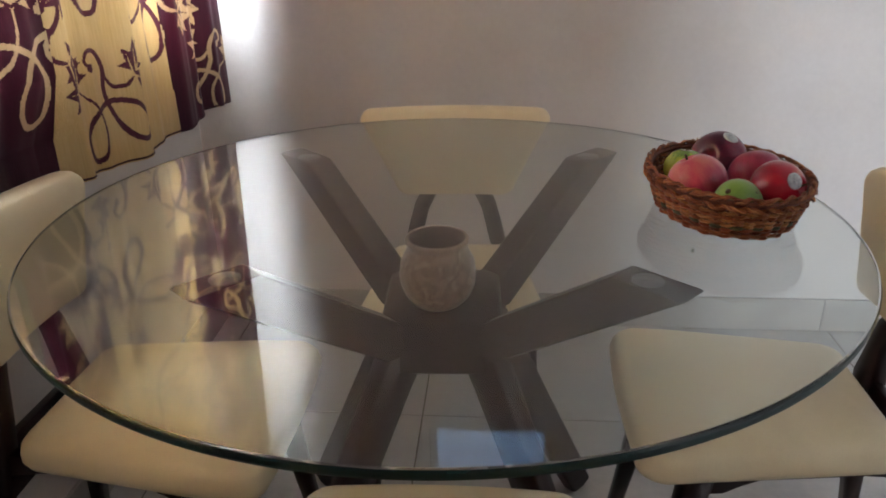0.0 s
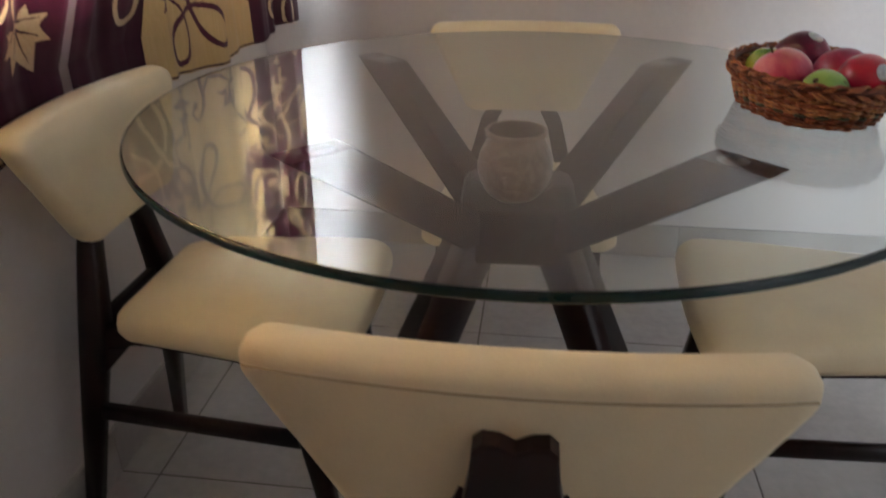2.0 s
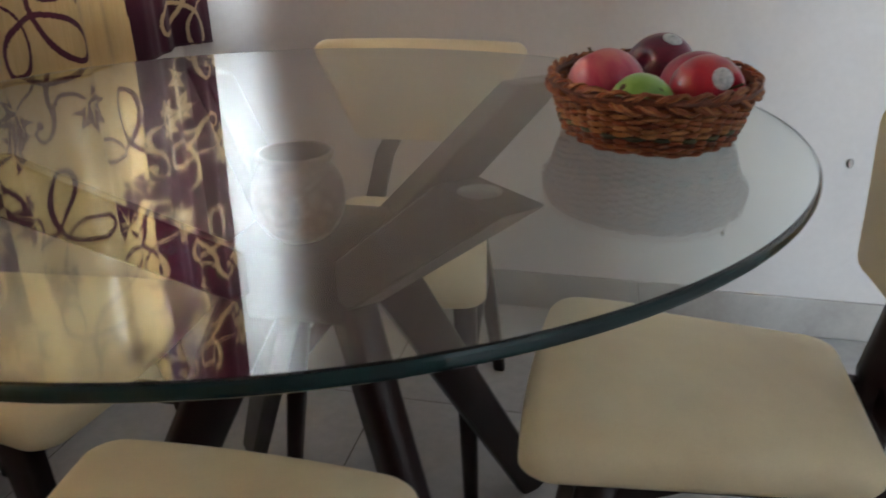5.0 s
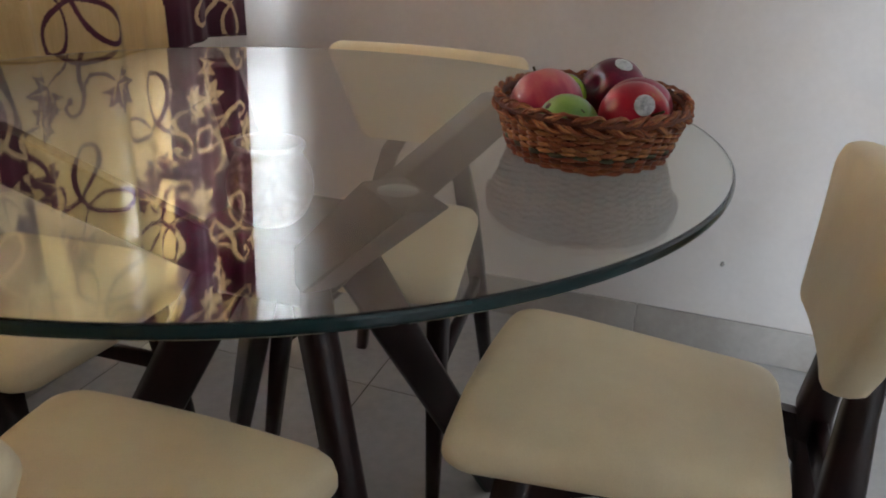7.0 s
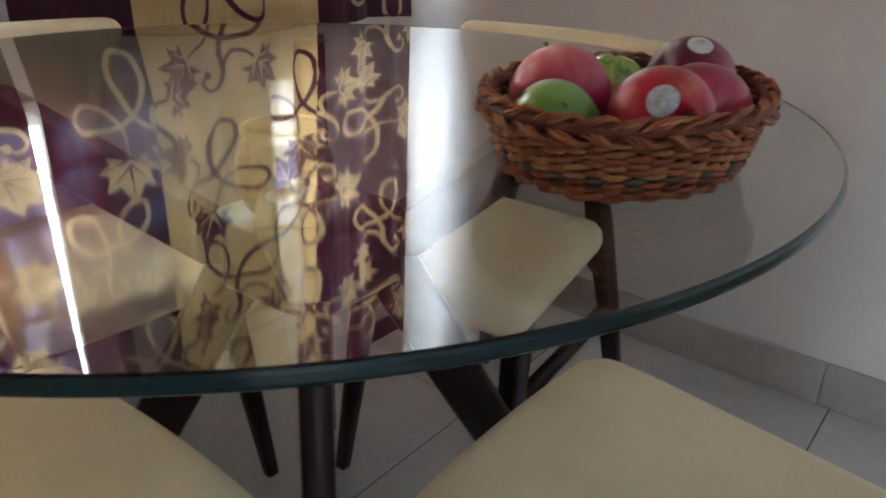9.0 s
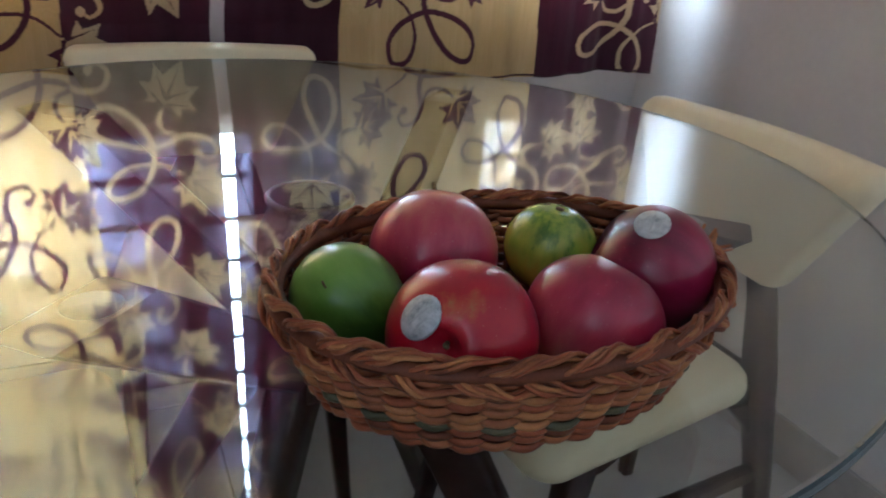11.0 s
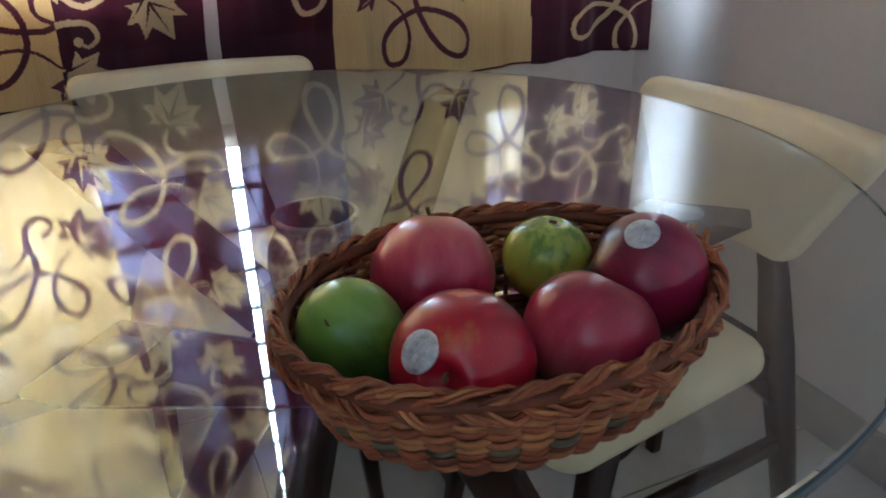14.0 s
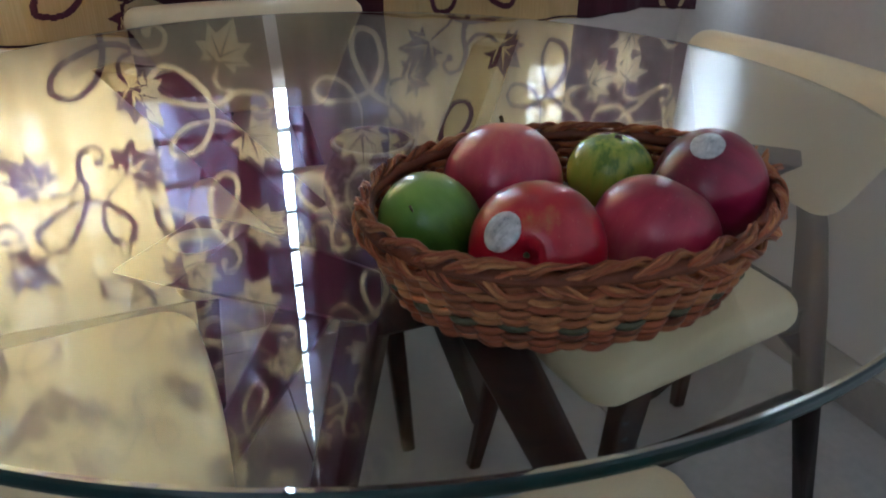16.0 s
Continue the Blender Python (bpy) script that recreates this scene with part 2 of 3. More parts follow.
GLASS = glass("table_glass", (0.89, 0.945, 0.92))
GLASS_EDGE = surface("glass_edge_green", (0.002, 0.014, 0.016), (0.005, 0.036, 0.037), 14.0, 0.16, 0.04, 0.02, 60.0, 0.35)
GLASS_EDGE.node_tree.nodes["Principled BSDF"].inputs["Transmission Weight"].default_value = 0.2
FROSTED = glass("frosted_slat_glass", (0.95, 0.96, 0.97), 0.55)


def pot_glaze():
    m, nodes, links, bsdf = material("speckled_pot_glaze")
    co = nodes.new("ShaderNodeTexCoord")
    v = node(nodes, "ShaderNodeTexVoronoi", Scale=38.0)
    n = node(nodes, "ShaderNodeTexNoise", Scale=55.0, Detail=5.0)
    w = node(nodes, "ShaderNodeTexNoise", Scale=14.0, Detail=2.0)
    for k in (v, n, w):
        links.new(co.outputs["Object"], k.inputs["Vector"])
    r = ramp(nodes, (0.42, (0.27, 0.165, 0.115)), (0.52, (0.15, 0.082, 0.052)), (0.62, (0.31, 0.205, 0.15)))
    links.new(n.outputs["Fac"], r.inputs["Fac"])
    petals = ramp(nodes, (0.16, (1, 1, 1)), (0.26, (0, 0, 0)))
    links.new(v.outputs["Distance"], petals.inputs["Fac"])
    mask = ramp(nodes, (0.48, (0, 0, 0)), (0.56, (1, 1, 1)))
    links.new(w.outputs["Fac"], mask.inputs["Fac"])
    mul = nodes.new("ShaderNodeMath")
    mul.operation = "MULTIPLY"
    links.new(petals.outputs["Color"], mul.inputs[0])
    links.new(mask.outputs["Color"], mul.inputs[1])
    mx = nodes.new("ShaderNodeMix")
    mx.data_type = "RGBA"
    links.new(mul.outputs[0], mx.inputs["Factor"])
    links.new(r.outputs["Color"], mx.inputs["A"])
    mx.inputs["B"].default_value = (0.42, 0.30, 0.22, 1)
    links.new(mx.outputs["Result"], bsdf.inputs["Base Color"])
    bsdf.inputs["Roughness"].default_value = 0.28
    bsdf.inputs["Coat Weight"].default_value = 0.4
    b = nodes.new("ShaderNodeBump")
    b.inputs["Strength"].default_value, b.inputs["Distance"].default_value = 0.3, 0.002
    links.new(mul.outputs[0], b.inputs["Height"])
    links.new(b.outputs["Normal"], bsdf.inputs["Normal"])
    return m


POT = pot_glaze()
POT_INSIDE = surface("dark_pot_inside", (0.05, 0.028, 0.018), (0.10, 0.06, 0.04), 30.0, 0.7, 0.1, 0.2, 200.0, 0.2)


# ---------------------------------------------------------------- mesh helpers
def part(name, bm, mat, parent=None, label="", smooth=True):
    """Links a bmesh as one mesh object, under a thing or a part if one is given."""
    me = bpy.data.meshes.new(name)
    bmesh.ops.recalc_face_normals(bm, faces=bm.faces)
    bm.to_mesh(me)
    bm.free()
    for k in (mat if isinstance(mat, (list, tuple)) else [mat]):
        me.materials.append(k)
    me.polygons.foreach_set("use_smooth", [smooth] * len(me.polygons))
    ob = new(name, me)
    if parent:
        ob.parent = parent
    if label:
        ob["label"] = label
    return ob


def box(x0, x1, y0, y1, z0, z1, bevel=0.0, seg=2):
    bm = bmesh.new()
    bmesh.ops.create_cube(bm, size=1.0, matrix=Matrix.LocRotScale(((x0 + x1) / 2, (y0 + y1) / 2, (z0 + z1) / 2), None, (x1 - x0, y1 - y0, z1 - z0)))
    if bevel:
        bmesh.ops.bevel(bm, geom=bm.edges[:], offset=bevel, segments=seg, affect="EDGES", profile=0.6)
    return bm


def loft(rings, close_ends=True):
    """A skin over rings of points, each with the same count."""
    bm = bmesh.new()
    vs = [[bm.verts.new(p) for p in ring] for ring in rings]
    n = len(vs[0])
    for a, b in zip(vs, vs[1:]):
        for i in range(n if n > 2 else 1):
            bm.faces.new((a[i], a[(i + 1) % n], b[(i + 1) % n], b[i]))
    if close_ends:
        bm.faces.new(vs[0])
        bm.faces.new(vs[-1])
    return bm


def lathe(profile, n=48):
    return loft([[(r * math.cos(6.283185 * i / n), r * math.sin(6.283185 * i / n), z) for i in range(n)] for r, z in profile])


def beam(path, sizes, side=(1, 0, 0), bevel=0.004):
    """A squared timber along a path. sizes: breadth along side, and depth across it, at every point."""
    side = Vector(side).normalized()
    path = [Vector(p) for p in path]
    rings = []
    for i, p in enumerate(path):
        d = (path[min(i + 1, len(path) - 1)] - path[max(i - 1, 0)]).normalized()
        u = (side - d * side.dot(d)).normalized()
        v = d.cross(u)
        w, h = sizes[i][0] / 2, sizes[i][1] / 2
        b = min(bevel, w * 0.5, h * 0.5)
        ring = []
        for sx, sy, first in ((1, 1, 0), (-1, 1, 1), (-1, -1, 0), (1, -1, 1)):
            c = ((sx * w, sy * (h - b)), (sx * (w - b), sy * h))
            for x, y in (c if not first else c[::-1]):
                ring.append(p + u * x + v * y)
        rings.append(ring)
    return loft(rings)


def rounded(corners, radii, seg=7):
    """A closed outline through corner points, rounded by each corner's radius."""
    out = []
    n = len(corners)
    for i in range(n):
        p, a, b = Vector(corners[i]), Vector(corners[i - 1]), Vector(corners[(i + 1) % n])
        u, v = (a - p).normalized(), (b - p).normalized()
        half = math.acos(max(-1, min(1, u.dot(v)))) / 2
        t = radii[i] / math.tan(half)
        c = p + (u + v).normalized() * (radii[i] / math.sin(half))
        s, e = p + u * t - c, p + v * t - c
        a0 = math.atan2(s.y, s.x)
        da = (math.atan2(e.y, e.x) - a0 + math.pi) % (2 * math.pi) - math.pi
        out += [(c.x + radii[i] * math.cos(a0 + da * k / seg), c.y + radii[i] * math.sin(a0 + da * k / seg)) for k in range(seg + 1)]
    return out


def dense(outline, step=0.02):
    out = []
    for a, b in zip(outline, outline[1:] + outline[:1]):
        k = max(1, round(math.dist(a, b) / step))
        out += [(a[0] + (b[0] - a[0]) * i / k, a[1] + (b[1] - a[1]) * i / k) for i in range(k)]
    return out


def tube(points, radius, n=6, closed=True, flat=1.0):
    """A round or flattened strand along points."""
    pts = [Vector(p) for p in points]
    m = len(pts)
    rings = []
    for i, p in enumerate(pts):
        d = (pts[(i + 1) % m] - pts[i - 1]) if closed else (pts[min(i + 1, m - 1)] - pts[max(i - 1, 0)])
        d.normalize()
        u = d.cross(Vector((0, 0, 1)))
        u = u.normalized() if u.length > 0.05 else Vector((1, 0, 0))
        v = u.cross(d)
        rings.append([p + u * (radius * flat * math.cos(6.2832 * k / n)) + v * (radius * math.sin(6.2832 * k / n)) for k in range(n)])
    if closed:
        rings.append(rings[0])
    return loft(rings, not closed)


# ---------------------------------------------------------------- the room
WEST, NORTH, EAST, SOUTH, HIGH = -0.79, 1.05, 3.8, -4.5, 2.8
SILL, HEAD, WIN_S, WIN_N = 0.95, 2.08, -0.95, 0.95


def join_boxes(*boxes):
    bm = bmesh.new()
    for b in boxes:
        s = box(*b)
        me = bpy.data.meshes.new("piece")
        s.to_mesh(me)
        s.free()
        bm.from_mesh(me)
        bpy.data.meshes.remove(me)
    return bm


# unseen opening, added so that its brightness is mirrored in the table glass
VENT_W, VENT_E, VENT_LOW, VENT_TOP = -0.14, 0.28, 1.97, 2.27
wall_north = tagged(part("wall_north", join_boxes(
    (WEST - 0.2, VENT_W, NORTH, NORTH + 0.15, -0.05, HIGH), (VENT_E, EAST + 0.15, NORTH, NORTH + 0.15, -0.05, HIGH),
    (VENT_W, VENT_E, NORTH, NORTH + 0.15, -0.05, VENT_LOW), (VENT_W, VENT_E, NORTH, NORTH + 0.15, VENT_TOP, HIGH)), PAINT, smooth=False), "warm off-white painted plaster wall, with a high opening added for the mirrored glow", "wall", kind="structure")
wall_west = tagged(part("wall_west", join_boxes(
    (WEST - 0.2, WEST, SOUTH, NORTH, -0.05, SILL), (WEST - 0.2, WEST, SOUTH, NORTH, HEAD, HIGH),
    (WEST - 0.2, WEST, SOUTH, WIN_S, SILL, HEAD), (WEST - 0.2, WEST, WIN_N, NORTH, SILL, HEAD)), PAINT, smooth=False),
    "off-white painted wall with a wide window opening", "wall", kind="structure")
wall_east = tagged(part("wall_east", box(EAST, EAST + 0.15, SOUTH, NORTH, -0.05, HIGH), PAINT, smooth=False), "off-white painted plaster side wall", "wall", kind="structure")
# the doorway is added out of view to let the fill lamp in
wall_south = tagged(part("wall_south", join_boxes(
    (WEST - 0.2, 2.5, SOUTH - 0.15, SOUTH, -0.05, HIGH), (3.0, EAST + 0.15, SOUTH - 0.15, SOUTH, -0.05, HIGH), (2.5, 3.0, SOUTH - 0.15, SOUTH, 2.15, HIGH)), PAINT, smooth=False),
    "off-white painted wall, out of view, with a doorway added for the fill lamp", "wall", kind="structure")
# unseen wall, added to keep the doorway lamp off the dining corner
shading_wall = tagged(part("shading_wall", box(WEST, 1.69, -1.87, -1.75, -0.05, HIGH), PAINT, smooth=False), "off-white painted wall, added out of view to shade the dining corner", "wall", kind="structure")
ceiling = tagged(part("ceiling", box(WEST - 0.2, EAST + 0.15, SOUTH - 0.15, NORTH + 0.15, HIGH, HIGH + 0.1), CEILING, smooth=False), "plain white painted ceiling", "ceiling", kind="structure")
ground = tagged(part("ground", box(-40, 40, -40, 40, -0.4, -0.3), OUTSIDE, smooth=False), "pale concrete ground outside the window", "ground", kind="structure")

floor = tagged(part("floor", box(WEST - 0.2, EAST + 0.15, SOUTH - 0.15, NORTH + 0.15, -0.05, -0.0015), GROUT, smooth=False), "glossy beige tiled floor with thin dark joints", "floor", kind="structure")

# the window: enamelled frame, mullions, sill and a grille of horizontal bars
window = tagged(new("window_1"), "white framed window with a horizontal bar grille", "window", kind="structure")
for name, b in (("window_frame", (-0.93, -0.88, WIN_S, WIN_N, SILL, SILL + 0.05)), ("window_frame", (-0.93, -0.88, WIN_S, WIN_N, HEAD - 0.05, HEAD)),
                ("window_frame", (-0.93, -0.88, WIN_S, WIN_S + 0.05, SILL + 0.05, HEAD - 0.05)), ("window_frame", (-0.93, -0.88, WIN_N - 0.02, WIN_N, SILL + 0.05, HEAD - 0.05)),
                ("mullion", (-0.93, -0.88, -0.34, -0.29, SILL + 0.05, HEAD - 0.05)), ("mullion", (-0.93, -0.88, -0.058, -0.014, SILL + 0.05, HEAD - 0.05)), ("stile", (-0.93, -0.88, 0.10, 0.122, SILL + 0.05, HEAD - 0.05)), ("mullion", (-0.93, -0.88, 0.62, 0.682, SILL + 0.05, HEAD - 0.05))):
    part(name, box(*b, 0.004), FRAME, window)
# unseen panes, added behind the curtains to dim the daylight on the cloth
part("pane", box(-0.908, -0.902, 0.122, 0.62, SILL + 0.05, HEAD - 0.05), DIMMING, window, "grey glass pane, added to dim the daylight on the curtain", False)
for y0, y1 in ((WIN_S + 0.05, -0.34), (-0.29, -0.058)):
    part("transom", box(-0.93, -0.88, y0, y1, 1.30, 1.34, 0.004), FRAME, window)
    part("pane", box(-0.908, -0.902, y0, y1, 1.34, HEAD - 0.05), LIGHT_DIMMING, window, "grey glass pane, added to dim the daylight on the curtain", False)
part("window_sill", box(-0.88, -0.775, WIN_S - 0.02, WIN_N, SILL - 0.028, SILL + 0.002, 0.006), FRAME, window)
for k in range(10):
    z = SILL + 0.06 + 0.108 * k
    part("grille_bar", tube([(-0.955, WIN_S, z), (-0.955, 0, z), (-0.955, WIN_N, z)], 0.009, 8, False), BARS, window)
for y in (-0.62, -0.035, 0.655):
    part("grille_upright", box(-0.966, -0.961, y - 0.012, y + 0.012, SILL, HEAD), BARS, window)


# a made-up high vent with frosted glass slats, for the glow mirrored in the table
glow_vent = tagged(new("added_vent"), "small high slatted opening, added to make the glow mirrored in the table", "window", kind="structure")
for b in ((VENT_W, VENT_E, VENT_LOW, VENT_LOW + 0.02), (VENT_W, VENT_E, VENT_TOP - 0.02, VENT_TOP), (VENT_W, VENT_W + 0.02, VENT_LOW + 0.02, VENT_TOP - 0.02), (VENT_E - 0.02, VENT_E, VENT_LOW + 0.02, VENT_TOP - 0.02)):
    part("window_frame", box(b[0], b[1], NORTH + 0.06, NORTH + 0.10, b[2], b[3], 0.003), FRAME, glow_vent)
for k in range(4):
    z = VENT_LOW + 0.022 + 0.066 * k
    slat = part("glass_slat", box(VENT_W + 0.021, VENT_E - 0.021, -0.003, 0.003, 0, 0.068), FROSTED, glow_vent, "frosted glass slat", False)
    slat.matrix_world = Matrix.Translation((0, NORTH + 0.095, z)) @ Matrix.Rotation(radians(20), 4, "X")
    slat.visible_shadow = False


# ---------------------------------------------------------------- curtains
class Bands:
    def __init__(self, edges, first):
        self.edges, self.first = edges, first


LEAF = [(0, 0), (-0.10, 0.10), (-0.40, 0.00), (-0.34, 0.16), (-0.60, 0.32), (-0.38, 0.40), (-0.46, 0.74), (-0.22, 0.62), (0, 1.05),
        (0.22, 0.62), (0.46, 0.74), (0.38, 0.40), (0.60, 0.32), (0.34, 0.16), (0.40, 0.00), (0.10, 0.10)]


CELL = 0.0022


class Print:
    """Scrolls and leaves marked on the threads of a flat cloth."""

    def __init__(self, y0, z0, ny, nz):
        self.y0, self.z0 = y0, z0
        self.mask = np.zeros((nz, ny), bool)

    def window(self, y, z, r):
        i0, i1 = int((y - r - self.y0) / CELL), int((y + r - self.y0) / CELL) + 2
        j0, j1 = int((z - r - self.z0) / CELL), int((z + r - self.z0) / CELL) + 2
        i0, j0, i1, j1 = max(0, i0), max(0, j0), min(self.mask.shape[1], i1), min(self.mask.shape[0], j1)
        if i1 <= i0 or j1 <= j0:
            return None
        yy = self.y0 + (np.arange(i0, i1) + 0.5) * CELL
        zz = self.z0 + (np.arange(j0, j1) + 0.5) * CELL
        return self.mask[j0:j1, i0:i1], yy[None, :], zz[:, None]

    def dot(self, y, z, r, on=True):
        w = self.window(y, z, r)
        if w:
            w[0][(w[1] - y) ** 2 + (w[2] - z) ** 2 < r * r] = on

    def ribbon(self, pts, width):
        n = len(pts)
        for i in range(n - 1):
            t = i / (n - 1)
            r = width * (0.4 + 0.6 * min(1, 5 * t, 5 * (1 - t))) / 2
            for k in (0, 0.5):
                self.dot(pts[i][0] + (pts[i + 1][0] - pts[i][0]) * k, pts[i][1] + (pts[i + 1][1] - pts[i][1]) * k, r)
        self.dot(*pts[0], width * 0.75)

    def leaf(self, y, z, heading, size):
        c, s = math.cos(heading - math.pi / 2), math.sin(heading - math.pi / 2)
        at = lambda p: (y + (p[0] * c - p[1] * s) * size, z + (p[0] * s + p[1] * c) * size)
        w = self.window(y, z, size * 1.1)
        if not w:
            return
        poly = [at(p) for p in LEAF]
        inside = np.zeros(w[0].shape, bool)
        for (ya, za), (yb, zb) in zip(poly, poly[1:] + poly[:1]):
            if za != zb:
                inside ^= ((w[2] > za) != (w[2] > zb)) & (w[1] < (yb - ya) * (w[2] - za) / (zb - za) + ya)
        w[0][inside] = True
        for tip in ((0, 0.9), (-0.46, 0.30), (0.46, 0.30), (-0.36, 0.60), (0.36, 0.60)):
            root = (0, 0.06) if tip[1] < 0.5 else (0, 0.2)
            for t in np.linspace(0, 1, 30):
                p = at((root[0] + (tip[0] - root[0]) * t, root[1] + (tip[1] - root[1]) * t))
                self.dot(*p, 0.0026 * (1.15 - t), False)

    def motif(self, y, z, turn, mirror, size=1.16):
        """One scroll: a curl, a stem that crosses itself in two loops, and leaves on its ends."""
        c, k = math.cos(radians(turn)), math.sin(radians(turn))
        flip = -1 if mirror else 1
        at = lambda p: (y + (flip * p[0] * c - p[1] * k) * size, z + (flip * p[0] * k + p[1] * c) * size)
        lead = lambda p, q: math.atan2(q[1] - p[1], q[0] - p[0])
        main = [at(p) for p in glide(SCROLL)]
        self.ribbon(main, 0.0112)
        self.leaf(*main[-1], lead(main[-4], main[-1]), 0.088 * size)
        twig = [at(p) for p in glide(TWIG)]
        self.ribbon(twig, 0.0085)
        self.leaf(*twig[-1], lead(twig[-4], twig[-1]), 0.080 * size)


# a scroll and its side twig, drawn about the place where the stem crosses itself
SCROLL = ((0.030, -0.072), (0.040, -0.084), (0.030, -0.100), (0.008, -0.094), (-0.002, -0.064), (0.004, -0.028), (-0.008, 0.012), (-0.040, 0.058), (-0.074, 0.066), (-0.084, 0.036), (-0.054, 0.004),
          (-0.008, -0.008), (0.036, 0.008), (0.064, 0.046), (0.056, 0.082), (0.030, 0.074), (0.018, 0.034), (0.032, -0.008), (0.062, -0.036))
TWIG = ((-0.001, -0.056), (-0.016, -0.034), (-0.036, -0.030), (-0.052, -0.042))


def glide(points, step=8):
    """A smooth line through the points."""
    ps = [points[0], *points, points[-1]]
    out = []
    for a, b, c, d in zip(ps, ps[1:], ps[2:], ps[3:]):
        for i in range(step):
            t = i / step
            out.append(tuple(0.5 * (2 * q + (r - p) * t + (2 * p - 5 * q + 4 * r - v) * t * t + (3 * q - p - 3 * r + v) * t ** 3) for p, q, r, v in zip(a, b, c, d)))
    return out + [tuple(points[-1])]


REPEAT = 0.56


def curtain(label, bands, y0, y1, z0, z1, motifs):
    top = tagged(new("curtain"), label, "curtain", "curtains at the window")
    ny, nz = round((y1 - y0) / CELL), round((z1 - z0) / CELL)
    pr = Print(y0, z0, ny, nz)
    for y, z, turn, mirror in motifs:
        for up in (0, REPEAT, 2 * REPEAT, 3 * REPEAT):
            pr.motif(y, z + up, turn, mirror)
    yy, zz = np.meshgrid(y0 + np.arange(ny + 1) * CELL, z0 + np.arange(nz + 1) * CELL)
    rise = (zz - 0.72) / 1.4
    yc, zc = yy[:-1, :-1] + CELL / 2, zz[:-1, :-1] + CELL / 2
    count = sum((yc > e + d * (zc - 0.72) / 1.4).astype(int) for e, d in bands.edges)
    gold = (count % 2 == 0) == bands.first
    index = np.where(pr.mask, np.where(gold, 3, 2), np.where(gold, 0, 1))
    if y0 > 0:
        yy = yy - 0.03 * (yy - y0) / (y1 - y0) * np.clip(rise, 0, None)
    else:
        yy = yy + 0.026 * (yy - y0) / (y1 - y0) * np.clip(rise, 0, 0.8)
    fold = np.sin(yy * 27 + 0.6 * np.sin(zz * 1.3)) * 0.019 + np.sin(yy * 61 + 1.7 + zz) * 0.008 + np.sin(yy * 143 + 2.4 * zz) * 0.0018
    xx = -0.672 - 0.012 * rise + fold * (0.75 + 0.5 * rise)
    # away from the corner the cloth hangs nearer the wall
    xx = xx - 0.040 * np.clip((0.80 - yy) / 0.45, 0, 1) * np.clip((2.1 - zz) / 0.3, 0, 1)
    # the chair back pushes the cloth towards the wall
    y_in = np.clip((yy + 0.40) / 0.10, 0, 1) * np.clip((0.32 - yy) / 0.10, 0, 1)
    push = y_in * np.clip((0.93 - zz) / 0.12, 0, 1)
    xx = xx + push * (-0.756 - xx + 0.35 * fold)
    hem = 0.010 * np.sin(yy * 9) * np.clip(1 - (zz - z0) / 0.12, 0, 1)
    verts = np.stack([xx, yy, zz + hem], -1).reshape(-1, 3)
    a = (np.arange(nz)[:, None] * (ny + 1) + np.arange(ny)[None, :]).reshape(-1)
    faces = np.stack([a, a + 1, a + ny + 2, a + ny + 1], -1)
    me = bpy.data.meshes.new("cloth_panel")
    me.vertices.add(len(verts))
    me.vertices.foreach_set("co", verts.astype(np.float32).ravel())
    me.loops.add(faces.size)
    me.loops.foreach_set("vertex_index", faces.astype(np.int32).ravel())
    me.polygons.add(len(faces))
    me.polygons.foreach_set("loop_start", np.arange(0, faces.size, 4, dtype=np.int32))
    me.polygons.foreach_set("material_index", index.astype(np.int32).ravel())
    for m in (GOLD, MAROON, PRINT_GOLD, PRINT_MAROON):
        me.materials.append(m)
    me.update(calc_edges=True)
    me.polygons.foreach_set("use_smooth", [True] * len(faces))
    new("cloth_panel", me).parent = top
    part("hem", tube([tuple(v) for v in verts[2 * (ny + 1):3 * (ny + 1):5].tolist()], 0.0022, 5, False), MAROON, top)
    for k in range(round((y1 - y0) / 0.12)):
        y = y0 + 0.05 + 0.12 * k
        part("curtain_ring", tube([(-0.685 + 0.022 * math.cos(a), y, 2.185 + 0.022 * math.sin(a)) for a in np.arange(0, 6.28, 0.52)], 0.003, 6), METAL, top)
    return top


curtain("maroon and gold banded curtain with scroll print, drawn across the window", Bands([(0.254, -0.01), (0.683, -0.03)], False), 0.033, 0.985, 0.716, 2.17,
        ((0.43, 0.835, 180, False), (0.89, 0.815, 165, True), (0.205, 0.965, 128, False), (0.640, 1.010, 128, False), (0.40, 1.130, 250, True), (0.86, 1.090, 40, False), (0.13, 1.230, 190, True), (0.63, 1.275, 20, False)))
curtain("gold and maroon banded curtain with scroll print, hanging half open", Bands([(-0.92, 0), (-0.67, 0.02), (-0.250, 0.07)], True), -1.15, 0.006, 0.716, 2.17,
        ((-0.30, 0.850, 100, True), (-0.125, 0.975, 75, False), (-0.375, 1.150, 0, False), (-0.150, 1.230, 150, False), (-0.60, 0.940, 210, True), (-0.62, 1.220, 60, False), (-0.85, 1.080, 180, True), (-1.03, 0.850, 20, False)))
rail = tagged(new("curtain_rail"), "thin steel curtain rail on wall brackets", "curtain rail")
part("rod", tube([(-0.685, -1.25, 2.2), (-0.685, 0, 2.2), (-0.685, 1.03, 2.2)], 0.009, 10, False), METAL, rail)
for y in (-1.2, 0.02, 1.0):
    part("bracket", box(-0.79, -0.676, y - 0.008, y + 0.008, 2.18, 2.192, 0.002), METAL, rail)


